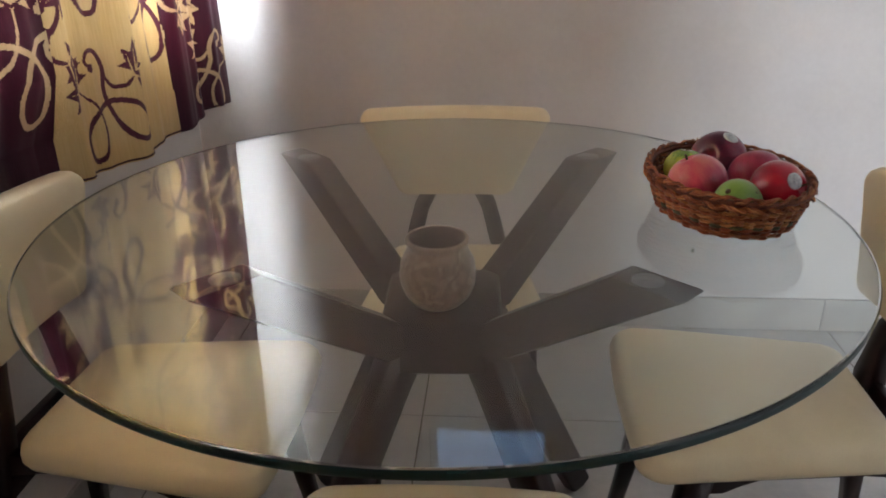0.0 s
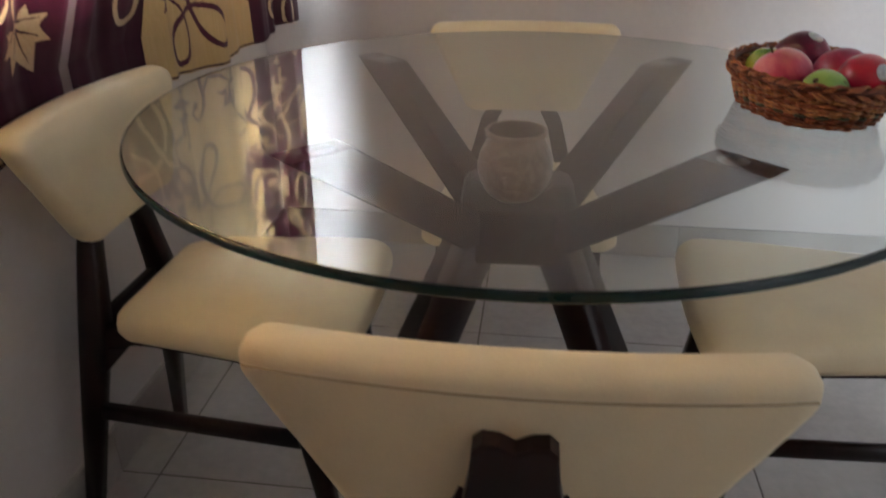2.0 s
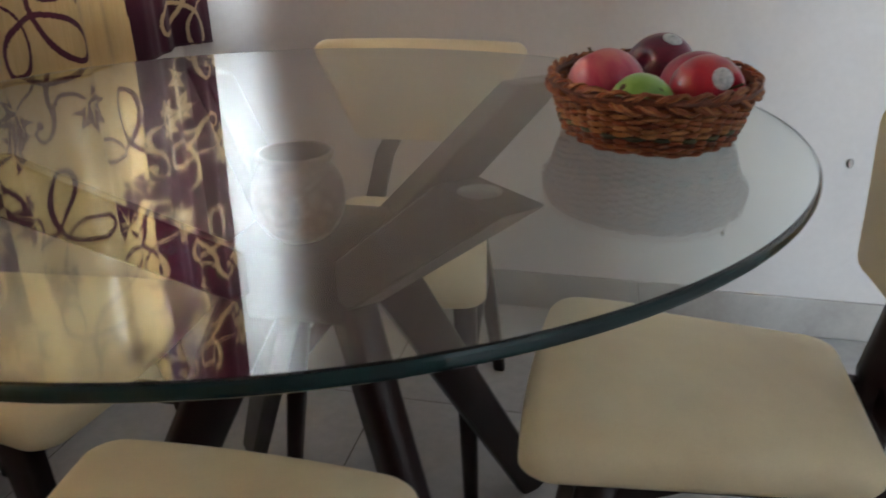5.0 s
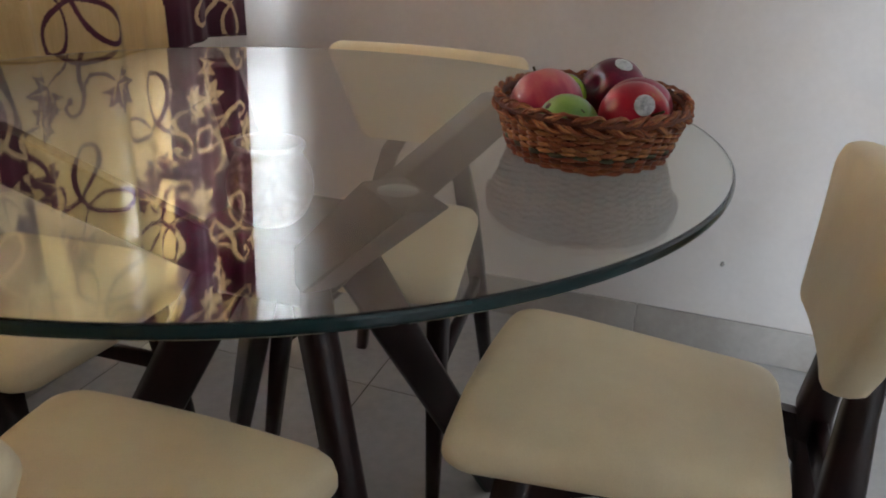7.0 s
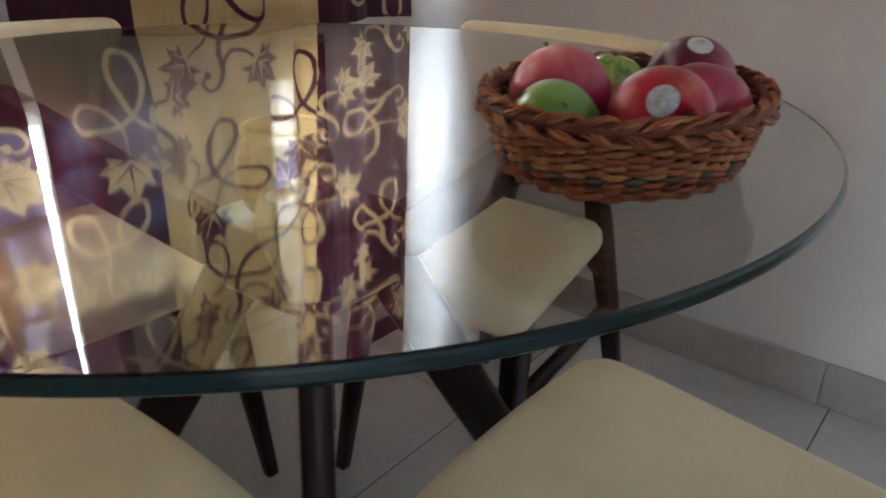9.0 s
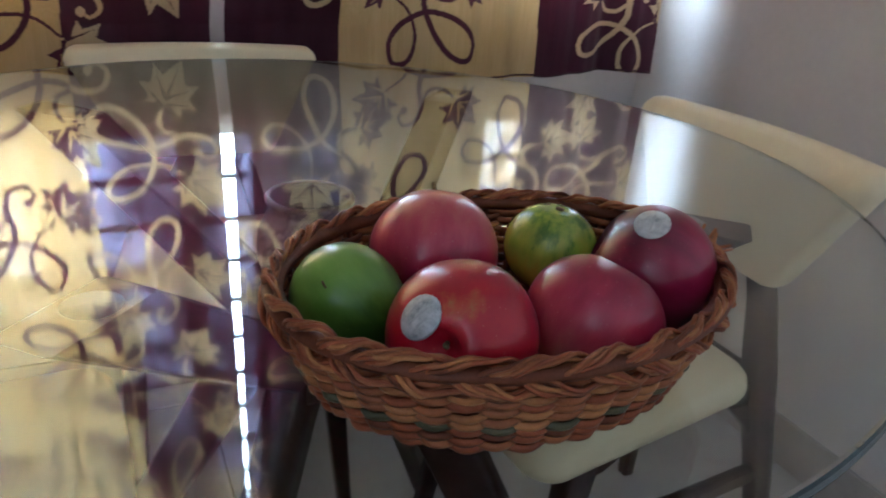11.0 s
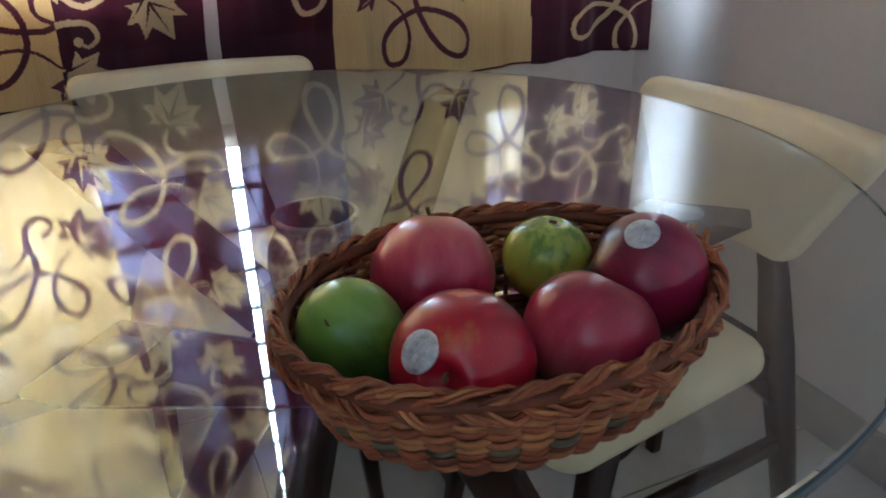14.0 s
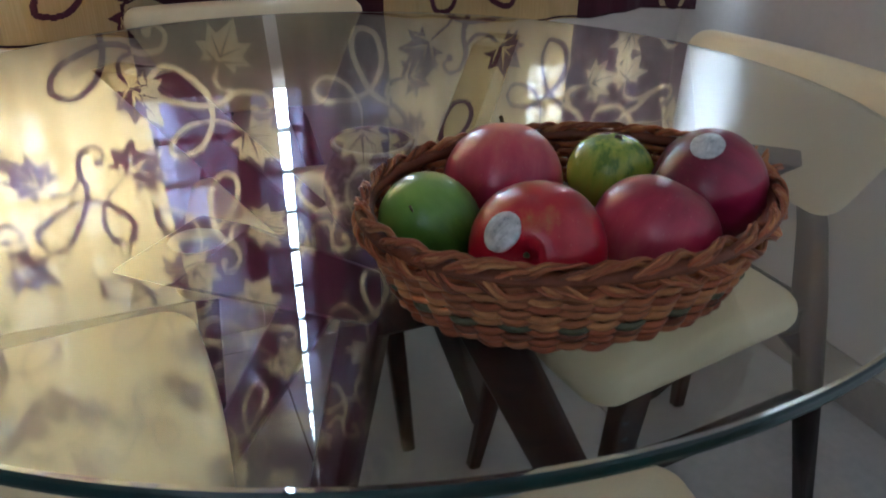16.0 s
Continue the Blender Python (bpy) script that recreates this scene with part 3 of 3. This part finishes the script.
# ---------------------------------------------------------------- the table
TOP, RIM = 0.78, 0.571
BASE_X, BASE_Y, BASE_TURN = -0.004, 0.034, 2.0
table = tagged(new("dining_table"), "round glass dining table on a dark crossed wooden base", "table")
bm = lathe([(RIM - 0.10, TOP - 0.012), (RIM - 0.0030, TOP - 0.012), (RIM - 0.0006, TOP - 0.0100), (RIM, TOP - 0.0075), (RIM - 0.0006, TOP - 0.0030), (RIM - 0.0020, TOP - 0.0009), (RIM - 0.0040, TOP), (RIM - 0.10, TOP)], 256)
for f in bm.faces:
    c = f.calc_center_median()
    f.material_index = int(math.hypot(c.x, c.y) > RIM - 0.0018 and len(f.verts) == 4)
top = part("glass_top", bm, (GLASS, GLASS_EDGE), table, "clear green-edged round glass", False)
top.visible_shadow = False

# four bent timbers, each from a foot on the floor through the waist out to the glass
for k, a in enumerate((45, 135, 225, 315)):
    turn = Matrix.Translation((BASE_X, BASE_Y, 0)) @ Matrix.Rotation(radians(a + BASE_TURN), 4, "Z")
    lower = beam([(0.405, 0, 0.0), (0.12, 0, 0.50), (0.075, 0, 0.575)], [(0.034, 0.056), (0.038, 0.072), (0.040, 0.078)], (0, 1, 0), 0.005)
    part("leg", lower, WOOD, table).matrix_local = turn
    rings = []
    for r0, r1, z in ((0.03, 0.136, 0.560), (0.325, 0.423, TOP - 0.0125)):
        rings.append([(r0, -0.021, z), (r0 + 0.004, -0.024, z), (r1 - 0.004, -0.024, z), (r1, -0.021, z), (r1, 0.021, z), (r1 - 0.004, 0.024, z), (r0 + 0.004, 0.024, z), (r0, 0.021, z)])
    part("arm", loft(rings), WOOD, table, "", False).matrix_local = turn
    disc = part("support_pad", lathe([(0.004, TOP - 0.0185), (0.019, TOP - 0.0185), (0.020, TOP - 0.0175), (0.020, TOP - 0.0124)], 28), PADGREY, table, "round grey pad bonded under the glass")
    disc.matrix_local = turn @ Matrix.Translation((0.362, 0, 0))
hub = rounded([(-0.092, -0.092), (0.092, -0.092), (0.092, 0.092), (-0.092, 0.092)], [0.02] * 4, 4)
part("hub", loft([[(x * s, y * s, z) for x, y in hub] for s, z in ((0.9, 0.522), (0.97, 0.525), (1.0, 0.532), (1.0, 0.612), (0.97, 0.618))]), WOOD, table).matrix_local = Matrix.Translation((BASE_X, BASE_Y, 0)) @ Matrix.Rotation(radians(BASE_TURN), 4, "Z")

def turned(profile, n=64):
    """A turned wall without end caps."""
    return loft([[(r * math.cos(6.28319 * i / n), r * math.sin(6.28319 * i / n), z) for i in range(n)] for r, z in profile], False)


pot = tagged(part("ceramic_pot", turned([(0.002, 0.6196), (0.034, 0.6192), (0.038, 0.622), (0.049, 0.634), (0.0570, 0.652), (0.0592, 0.670), (0.0565, 0.690), (0.0480, 0.707), (0.0440, 0.713), (0.0445, 0.717), (0.0482, 0.722), (0.0490, 0.726), (0.0470, 0.729), (0.0430, 0.728)]), POT), "small glazed brown pot with raised floral relief, under the glass", "pot")
part("inner_wall", turned([(0.0430, 0.728), (0.0400, 0.722), (0.0385, 0.713), (0.0460, 0.694), (0.0520, 0.668), (0.0430, 0.632), (0.002, 0.627)]), POT_INSIDE, pot, "dark brown inside of the pot")
pot.matrix_world = Matrix.Translation((-0.010, 0.004, 0))


# ---------------------------------------------------------------- the chairs
def make_chair():
    """Faces +y; its seat's front edge lies at y 0.215 and the top of its back at y -0.23."""
    chair = tagged(new("dining_chair"), "dark wooden dining chair with cream leatherette seat and back", "chair", "chairs round the table")
    plan = dense(rounded([(-0.200, 0.216), (-0.146, -0.18), (0.146, -0.18), (0.200, 0.216)], [0.034, 0.040, 0.040, 0.034]), 0.03)
    bow = lambda x, y: (x, y + (0.012 * (1 - (x / 0.2) ** 2) if y > 0.1 else 0))
    rings = []
    for s, z in ((0.90, 0.414), (0.975, 0.417), (1.0, 0.428), (1.0, 0.438), (0.985, 0.451), (0.95, 0.460), (0.87, 0.466), (0.7, 0.471), (0.4, 0.474), (0.08, 0.475)):
        ring = []
        for x, y in plan:
            x, y = x * s, 0.02 + (y - 0.02) * s
            ring.append((*bow(x, y), z - 0.006 * max(0, (y - 0.12) / 0.1) * (z > 0.42)))
        rings.append(ring)
    part("seat", loft(rings), VINYL, chair, "cream leatherette padded seat")
    # the back: a flared cushion, gently hollow, leaning back
    out = dense(rounded([(-0.229, 0.784), (-0.127, 0.578), (0.127, 0.578), (0.229, 0.784)], [0.022, 0.03, 0.03, 0.022]), 0.02)
    rings = []
    for s, d in ((0.08, -0.026), (0.6, -0.026), (0.9, -0.024), (0.975, -0.018), (1.0, -0.006), (1.0, 0.008), (0.975, 0.020), (0.92, 0.026), (0.6, 0.031), (0.08, 0.032)):
        ring = []
        for x, z in out:
            x, z = x * s, 0.69 + (z - 0.69) * s
            ring.append((x, -0.206 - (z - 0.585) * 0.18 + d + 0.5 * x * x, z - 0.06 * x * x * (z > 0.69)))
        rings.append(ring)
    back = part("backrest", loft(rings), VINYL, chair, "cream leatherette flared backrest")
    seam = [(x, -0.206 - (0.768 - 0.06 * x * x - 0.585) * 0.18 - 0.0246 + 0.5 * x * x, 0.768 - 0.06 * x * x) for x in np.linspace(-0.205, 0.205, 25)]
    # the darker cream stands for the shade in the seam's groove
    part("seam", tube(seam, 0.0011, 6, False), SEAM_SHADE, back, "seam line, the groove's shade in its darker cream")
    for s in (-1, 1):
        leg = beam([(s * 0.168, -0.288, 0.0), (s * 0.138, -0.254, 0.24), (s * 0.108, -0.228, 0.43), (s * 0.080, -0.228, 0.54), (s * 0.044, -0.238, 0.605), (s * 0.026, -0.249, 0.66)],
                   [(0.026, 0.026), (0.034, 0.036), (0.038, 0.046), (0.036, 0.034), (0.034, 0.026), (0.034, 0.022)], (1, 0, 0), 0.005)
        part("leg", leg, WOOD, chair)
        leg = beam([(s * 0.174, 0.190, 0.0), (s * 0.162, 0.160, 0.20), (s * 0.150, 0.125, 0.417)], [(0.024, 0.024), (0.032, 0.034), (0.038, 0.046)], (1, 0, 0), 0.005)
        part("leg", leg, WOOD, chair)
        rings = []
        for t in np.linspace(0, 1, 15):
            x, y = s * (0.151 - 0.047 * t), 0.14 - 0.376 * t
            low = 0.374 + 0.022 * min(1, max(0, (t - 0.18) / 0.06)) - 0.022 * max(0, (t - 0.75) / 0.25)
            rings.append([(x - 0.010, y, low), (x + 0.010, y, low), (x + 0.010, y, 0.419), (x - 0.010, y, 0.419)])
        part("side_rail", loft(rings), WOOD, chair, "", False)
        part("stretcher", beam([(s * 0.158, 0.152, 0.258), (s * 0.134, -0.258, 0.258)], [(0.020, 0.030), (0.020, 0.030)], (1, 0, 0), 0.004), WOOD, chair)
        brace = loft([[(s * 0.108 - 0.008, -0.178, 0.378), (s * 0.126 - 0.008, -0.248, 0.300), (s * 0.112 - 0.008, -0.232, 0.378)], [(s * 0.108 + 0.008, -0.178, 0.378), (s * 0.126 + 0.008, -0.248, 0.300), (s * 0.112 + 0.008, -0.232, 0.378)]])
        part("corner_brace", brace, WOOD, chair, "", False)
    # the dark block behind the cushion in which the rear legs meet, with a notched top
    rings = []
    for d, g in ((-0.0165, 0.94), (-0.0155, 1.0), (0.006, 1.0)):
        ring = []
        for x, z in ((-0.052, 0.585), (-0.046, 0.62), (-0.034, 0.69), (-0.031, 0.727), (-0.024, 0.735), (-0.012, 0.734), (0, 0.727), (0.012, 0.734), (0.024, 0.735), (0.031, 0.727), (0.034, 0.69), (0.046, 0.62), (0.052, 0.585)):
            x, z = x * g, 0.66 + (z - 0.66) * g
            ring.append((x, -0.232 - (z - 0.585) * 0.18 + d, z))
        rings.append(ring)
    part("back_block", loft(rings), WOOD, chair, "", False)
    part("front_rail", box(-0.150, 0.150, 0.118, 0.138, 0.374, 0.419, 0.003), WOOD, chair)
    part("rear_rail", box(-0.104, 0.104, -0.246, -0.228, 0.374, 0.419, 0.003), WOOD, chair)
    return chair


chair = make_chair()
chair.matrix_world = pose(0.016, -0.433, 0, 0, 0, 0.8)
copy_thing(chair, pose(0.514, 0.036, 0, 0, 0, 89.5))
copy_thing(chair, pose(-0.4615, -0.0346, 0, 0, 0, -91.5))
copy_thing(chair, pose(-0.012, 0.430, 0, 0, 0, 182))


# ---------------------------------------------------------------- the fruit basket
BX, BY, LONG, WIDE, BTURN = 0.405, 0.014, 0.142, 0.108, radians(95)
BASE, EDGE = TOP + 0.002, 0.839


def oval(a, r_share, z, out=0.0):
    """A place on the basket's wall at an angle and a share of its full width."""
    x, y = (LONG * r_share + out) * math.cos(a), (WIDE * r_share + out) * math.sin(a)
    return Vector((x * math.cos(BTURN) - y * math.sin(BTURN), x * math.sin(BTURN) + y * math.cos(BTURN), z))


def share(z):
    t = (z - BASE) / (EDGE - BASE)
    return 0.80 + 0.17 * t ** 0.8


basket = tagged(new("wicker_basket"), "oval brown wicker fruit basket with a braided rim", "basket")
basket.location = (BX, BY, 0)
STAKES = 46
for k in range(STAKES):
    a = 6.28319 * k / STAKES
    part("stake", tube([oval(a, 0.3, BASE + 0.003), oval(a, 0.7, BASE + 0.003), oval(a, share(BASE + 0.02), BASE + 0.02), oval(a, share(EDGE), EDGE)], 0.0019, 5, False), CANE_DARK, basket)
ROWS_UP = 16
for j in range(ROWS_UP):
    z = BASE + 0.004 + j * (EDGE - BASE - 0.010) / (ROWS_UP - 1)
    pts = []
    for i in range(STAKES * 6):
        a = 6.28319 * i / (STAKES * 6)
        pts.append(oval(a, share(z), z + 0.0008 * math.sin(a * 7 + j), 0.0030 * math.cos(a * STAKES / 2 + math.pi * j)))
    part("weaver", tube(pts, 0.0026, 6, True, 0.6), (CANE_RED, CANE, CANE_RED, CANE_DARK, CANE_RED, CANE_GREEN, CANE_PALE, CANE, CANE_PALE, CANE, CANE_RED, CANE, CANE_PALE, CANE, CANE_DARK, CANE)[j], basket)
# the floor of the basket: a spiral of cane
pts = [oval(a, 0.02 + 0.70 * a / 62.8, BASE + 0.004 + 0.0012 * math.sin(a * 8)) for a in np.arange(0, 62.8, 0.16)]
part("basket_floor", tube(pts, 0.0048, 5, False, 1.0), CANE_DARK, basket)
part("rim_core", tube([oval(6.28319 * i / 160, 0.968, EDGE) for i in range(160)], 0.0046, 7, True, 1.3), CANE_DARK, basket)
# the braided rim: three strands of seven canes that cross over and under one another, hung over the outside of the edge
for s in range(3):
    for j in range(7):
        pts = []
        n = 540
        for i in range(n):
            a = 6.28319 * i / n
            p = a * 9 + 6.28319 * s / 3 + (j - 3) * 0.145 + 0.25 * math.sin(a * 5 + s)
            up = 0.0084 * math.sin(p) + 0.0009 * math.sin(a * 17 + 2 * j) + 0.0006 * math.sin(a * 41 + 3 * s)
            pts.append(oval(a, 0.975, EDGE - 0.0005 + up, 0.0016 + 0.0030 * math.sin(2 * p) - 0.15 * up + 0.0008 * math.sin(a * 23 + 2 * j)))
        part("rim_strand", tube(pts, 0.00135, 5, True, 0.9), (CANE, CANE_RED, CANE, CANE_PALE, CANE_RED, CANE, CANE_DARK, CANE, CANE_PALE)[(4 * s + j) % 9], basket)


# loose cane ends at the narrow end of the rim
rng = random.Random(8)
for k in range(9):
    a = rng.uniform(-0.42, 0.30)
    lean = rng.uniform(-0.06, 0.06)
    pts = [oval(a, 0.975, EDGE - 0.002, 0.002), oval(a + lean * 0.5, 0.975, EDGE + rng.uniform(0.004, 0.009), 0.006), oval(a + lean, 0.975, EDGE + rng.uniform(0.004, 0.014), rng.uniform(0.008, 0.013))]
    part("cane_end", tube(pts, 0.0011, 5, False), (CANE_PALE, CANE)[k % 2], basket)


def make_fruit(name, label, category, mat, profile, at, axis, wob=0.0, seed=0):
    n = 40
    rings = []
    for r, z in profile:
        rings.append([(r * (1 + wob * math.sin(2 * 6.2832 * i / n + seed) + wob * 0.6 * math.sin(5 * 6.2832 * i / n + seed * 2)) * math.cos(6.2832 * i / n),
                       r * (1 + wob * math.sin(2 * 6.2832 * i / n + seed) + wob * 0.6 * math.sin(5 * 6.2832 * i / n + seed * 2)) * math.sin(6.2832 * i / n), z) for i in range(n)])
    ob = tagged(part(name, loft(rings), mat), label, category, "fruit in the basket")
    ob.matrix_world = Matrix.Translation(at) @ Vector(axis).to_track_quat("Z", "Y").to_matrix().to_4x4()
    return ob


def apple_profile(r):
    out = []
    for i in range(27):
        t = math.pi * (0.015 + 0.97 * i / 26)
        rad = math.sin(t) * (1 + 0.06 * math.cos(t))
        z = -math.cos(t) * 0.93
        z += 0.24 * math.exp(-(rad / 0.20) ** 2) * (1 if t < 1.57 else -1.25)
        out.append((rad * r, z * r))
    return out


def oval_profile(r, long, nip=0.0):
    out = []
    for i in range(23):
        t = math.pi * (0.01 + 0.98 * i / 22)
        out.append((math.sin(t) * r * (1 - 0.06 * math.cos(t)), -math.cos(t) * long + nip * math.exp(-(math.sin(t) / 0.22) ** 2) * (1 if t > 1.57 else 0)))
    return out


def sticker(fruit, direction, profile, size=0.0105):
    """A small oval label that lies on the skin, with bars of ink."""
    d = Vector(direction).normalized()
    local = fruit.matrix_world.to_3x3().inverted() @ d
    r = min((abs(math.atan2(a, b) - math.acos(max(-1, min(1, local.normalized().z)))), math.hypot(a, b)) for a, b in profile)[1]
    q = local.to_track_quat("Z", "Y").to_matrix().to_4x4()
    def dome(x, y, up):
        return q @ Vector((x, y, math.sqrt(max(0, r * r - x * x - y * y)) + up))
    rings = [[dome(size * s * 1.12 * math.cos(6.2832 * i / 24), size * s * math.sin(6.2832 * i / 24), up) for i in range(24)] for s, up in ((1.0, -0.0012), (1.0, 0.0006), (0.97, 0.0008), (0.5, 0.0008), (0.05, 0.0008))]
    st = part("sticker", loft(rings), PAPER, fruit, "crinkled grey paper sticker")
    for y, w in ((0.40, 0.34), (0.02, 0.6), (-0.42, 0.22)):
        bm = loft([[dome(x, y * size - 0.0006, 0.0011), dome(x, y * size + 0.0006, 0.0011)] for x in np.linspace(-w * size, w * size, 6)], False)
        part("ink_bar", bm, INK, st)


near = make_fruit("apple", "bright red apple with a paper sticker, stalk hollow outwards", "apple", APPLE, apple_profile(0.0385), (0.458, -0.042, 0.8345), (0.70, -0.65, 0.32), 0.012, 1)
sticker(near, (0.27, -0.77, 0.56), apple_profile(0.0385))
east = make_fruit("apple", "rosy pink apple without a sticker", "apple", APPLE_PINK, apple_profile(0.0388), (0.455, 0.040, 0.8265), (0.1, -0.5, -0.75), 0.012, 2)
dark = make_fruit("apple", "dark red apple with a paper sticker on top", "apple", APPLE_DARK, apple_profile(0.042), (0.4185, 0.108, 0.831), (0.5, 0.6, -0.3), 0.012, 3)
sticker(dark, (0.24, -0.36, 0.92), apple_profile(0.042))
pink = make_fruit("apple", "pinkish red apple leaning on the basket wall", "apple", APPLE_PINK, apple_profile(0.041), (0.357, -0.013, 0.834), (-0.4, 0.2, 0.8), 0.014, 4)
mango = make_fruit("mango", "small green mango with a dark scar", "mango", MANGO, oval_profile(0.0308, 0.035), (0.396, -0.080, 0.826), (-0.55, -0.45, 0.60), 0.01, 5)
lime = make_fruit("sweet_lime", "yellow-green striped sweet lime", "lime", CITRUS, oval_profile(0.0313, 0.030, -0.002), (0.360, 0.071, 0.826), (0.05, 0.1, 1), 0.006, 6)

part("stem_scar", lathe([(0.0005, 0.0355), (0.0035, 0.0352), (0.0042, 0.0338), (0.004, 0.0325)], 14), STALK, mango, "pale dry stem scar")
spot = (mango.matrix_world.inverted() @ Vector((0.4105, -0.0985, 0.847))).normalized() * 0.0322
part("skin_scar", tube([spot + Vector((0.0006, 0.0002, -0.0022)), spot, spot + Vector((-0.0005, 0.0003, 0.0020))], 0.0007, 6, False), STALK, mango, "small dark scar")
part("stem_button", lathe([(0.0005, 0.0298), (0.0026, 0.0292), (0.0032, 0.0275), (0.003, 0.026)], 12), STALK, lime, "dry stem button")
for fruit, r in ((near, 0.0385), (pink, 0.041), (east, 0.0388), (dark, 0.042)):
    part("stalk", tube([(0, 0, 0.55 * r), (0.001, 0.0005, 0.80 * r), (0.004, 0.002, 1.02 * r)], 0.0014, 6, False), STALK, fruit)

# ---------------------------------------------------------------- small things on the wall
for x, z, wide in ((0.922, 0.467, 0.7), (0.662, 0.259, 0.45)):
    chip = part("wall_chip", lathe([(0.002, 0), (0.009, 0.0005), (0.011, 0.002), (0.006, 0.004)], 9), SKIRT, wall_north, "small chip in the plaster")
    chip.matrix_world = Matrix.Translation((x, NORTH - 0.003, z)) @ Matrix.Rotation(radians(90), 4, "X") @ Matrix.Diagonal((wide, 1.6 * wide, 1, 1))

# ---------------------------------------------------------------- tiles, last
JX, JY, GAP = -0.103, 0.554, 0.0016
xs = [WEST] + [JX + 0.6 * k for k in range(-1, 8) if WEST < JX + 0.6 * k < EAST] + [EAST]
ys = [SOUTH] + [JY + 0.6 * k for k in range(-9, 2) if SOUTH < JY + 0.6 * k < NORTH] + [NORTH]
for x0, x1 in zip(xs, xs[1:]):
    for y0, y1 in zip(ys, ys[1:]):
        part("tile", box(x0 + GAP, x1 - GAP, y0 + GAP, y1 - GAP, -0.006, 0.0, 0.0008, 1), TILE, floor, smooth=False)
baseboard = tagged(new("baseboard"), "beige skirting tiles along the foot of the walls", "baseboard", kind="structure")
marks = [WEST + 0.012, -0.13, 0.47, 1.07, 1.67, 2.27, 2.87, EAST]
for a, b in zip(marks, marks[1:]):
    part("skirting_tile", box(a + 0.0008, b - 0.0008, NORTH - 0.010, NORTH, 0.0012, 0.107, 0.002), SKIRT, baseboard)
marks = [NORTH - 0.012, 0.55, -0.05, -0.65, -1.25, -1.85, -2.45, -3.05, -3.65, SOUTH]
for a, b in zip(marks, marks[1:]):
    part("skirting_tile", box(WEST, WEST + 0.010, b + 0.0008, a - 0.0008, 0.0012, 0.107, 0.002), SKIRT, baseboard)
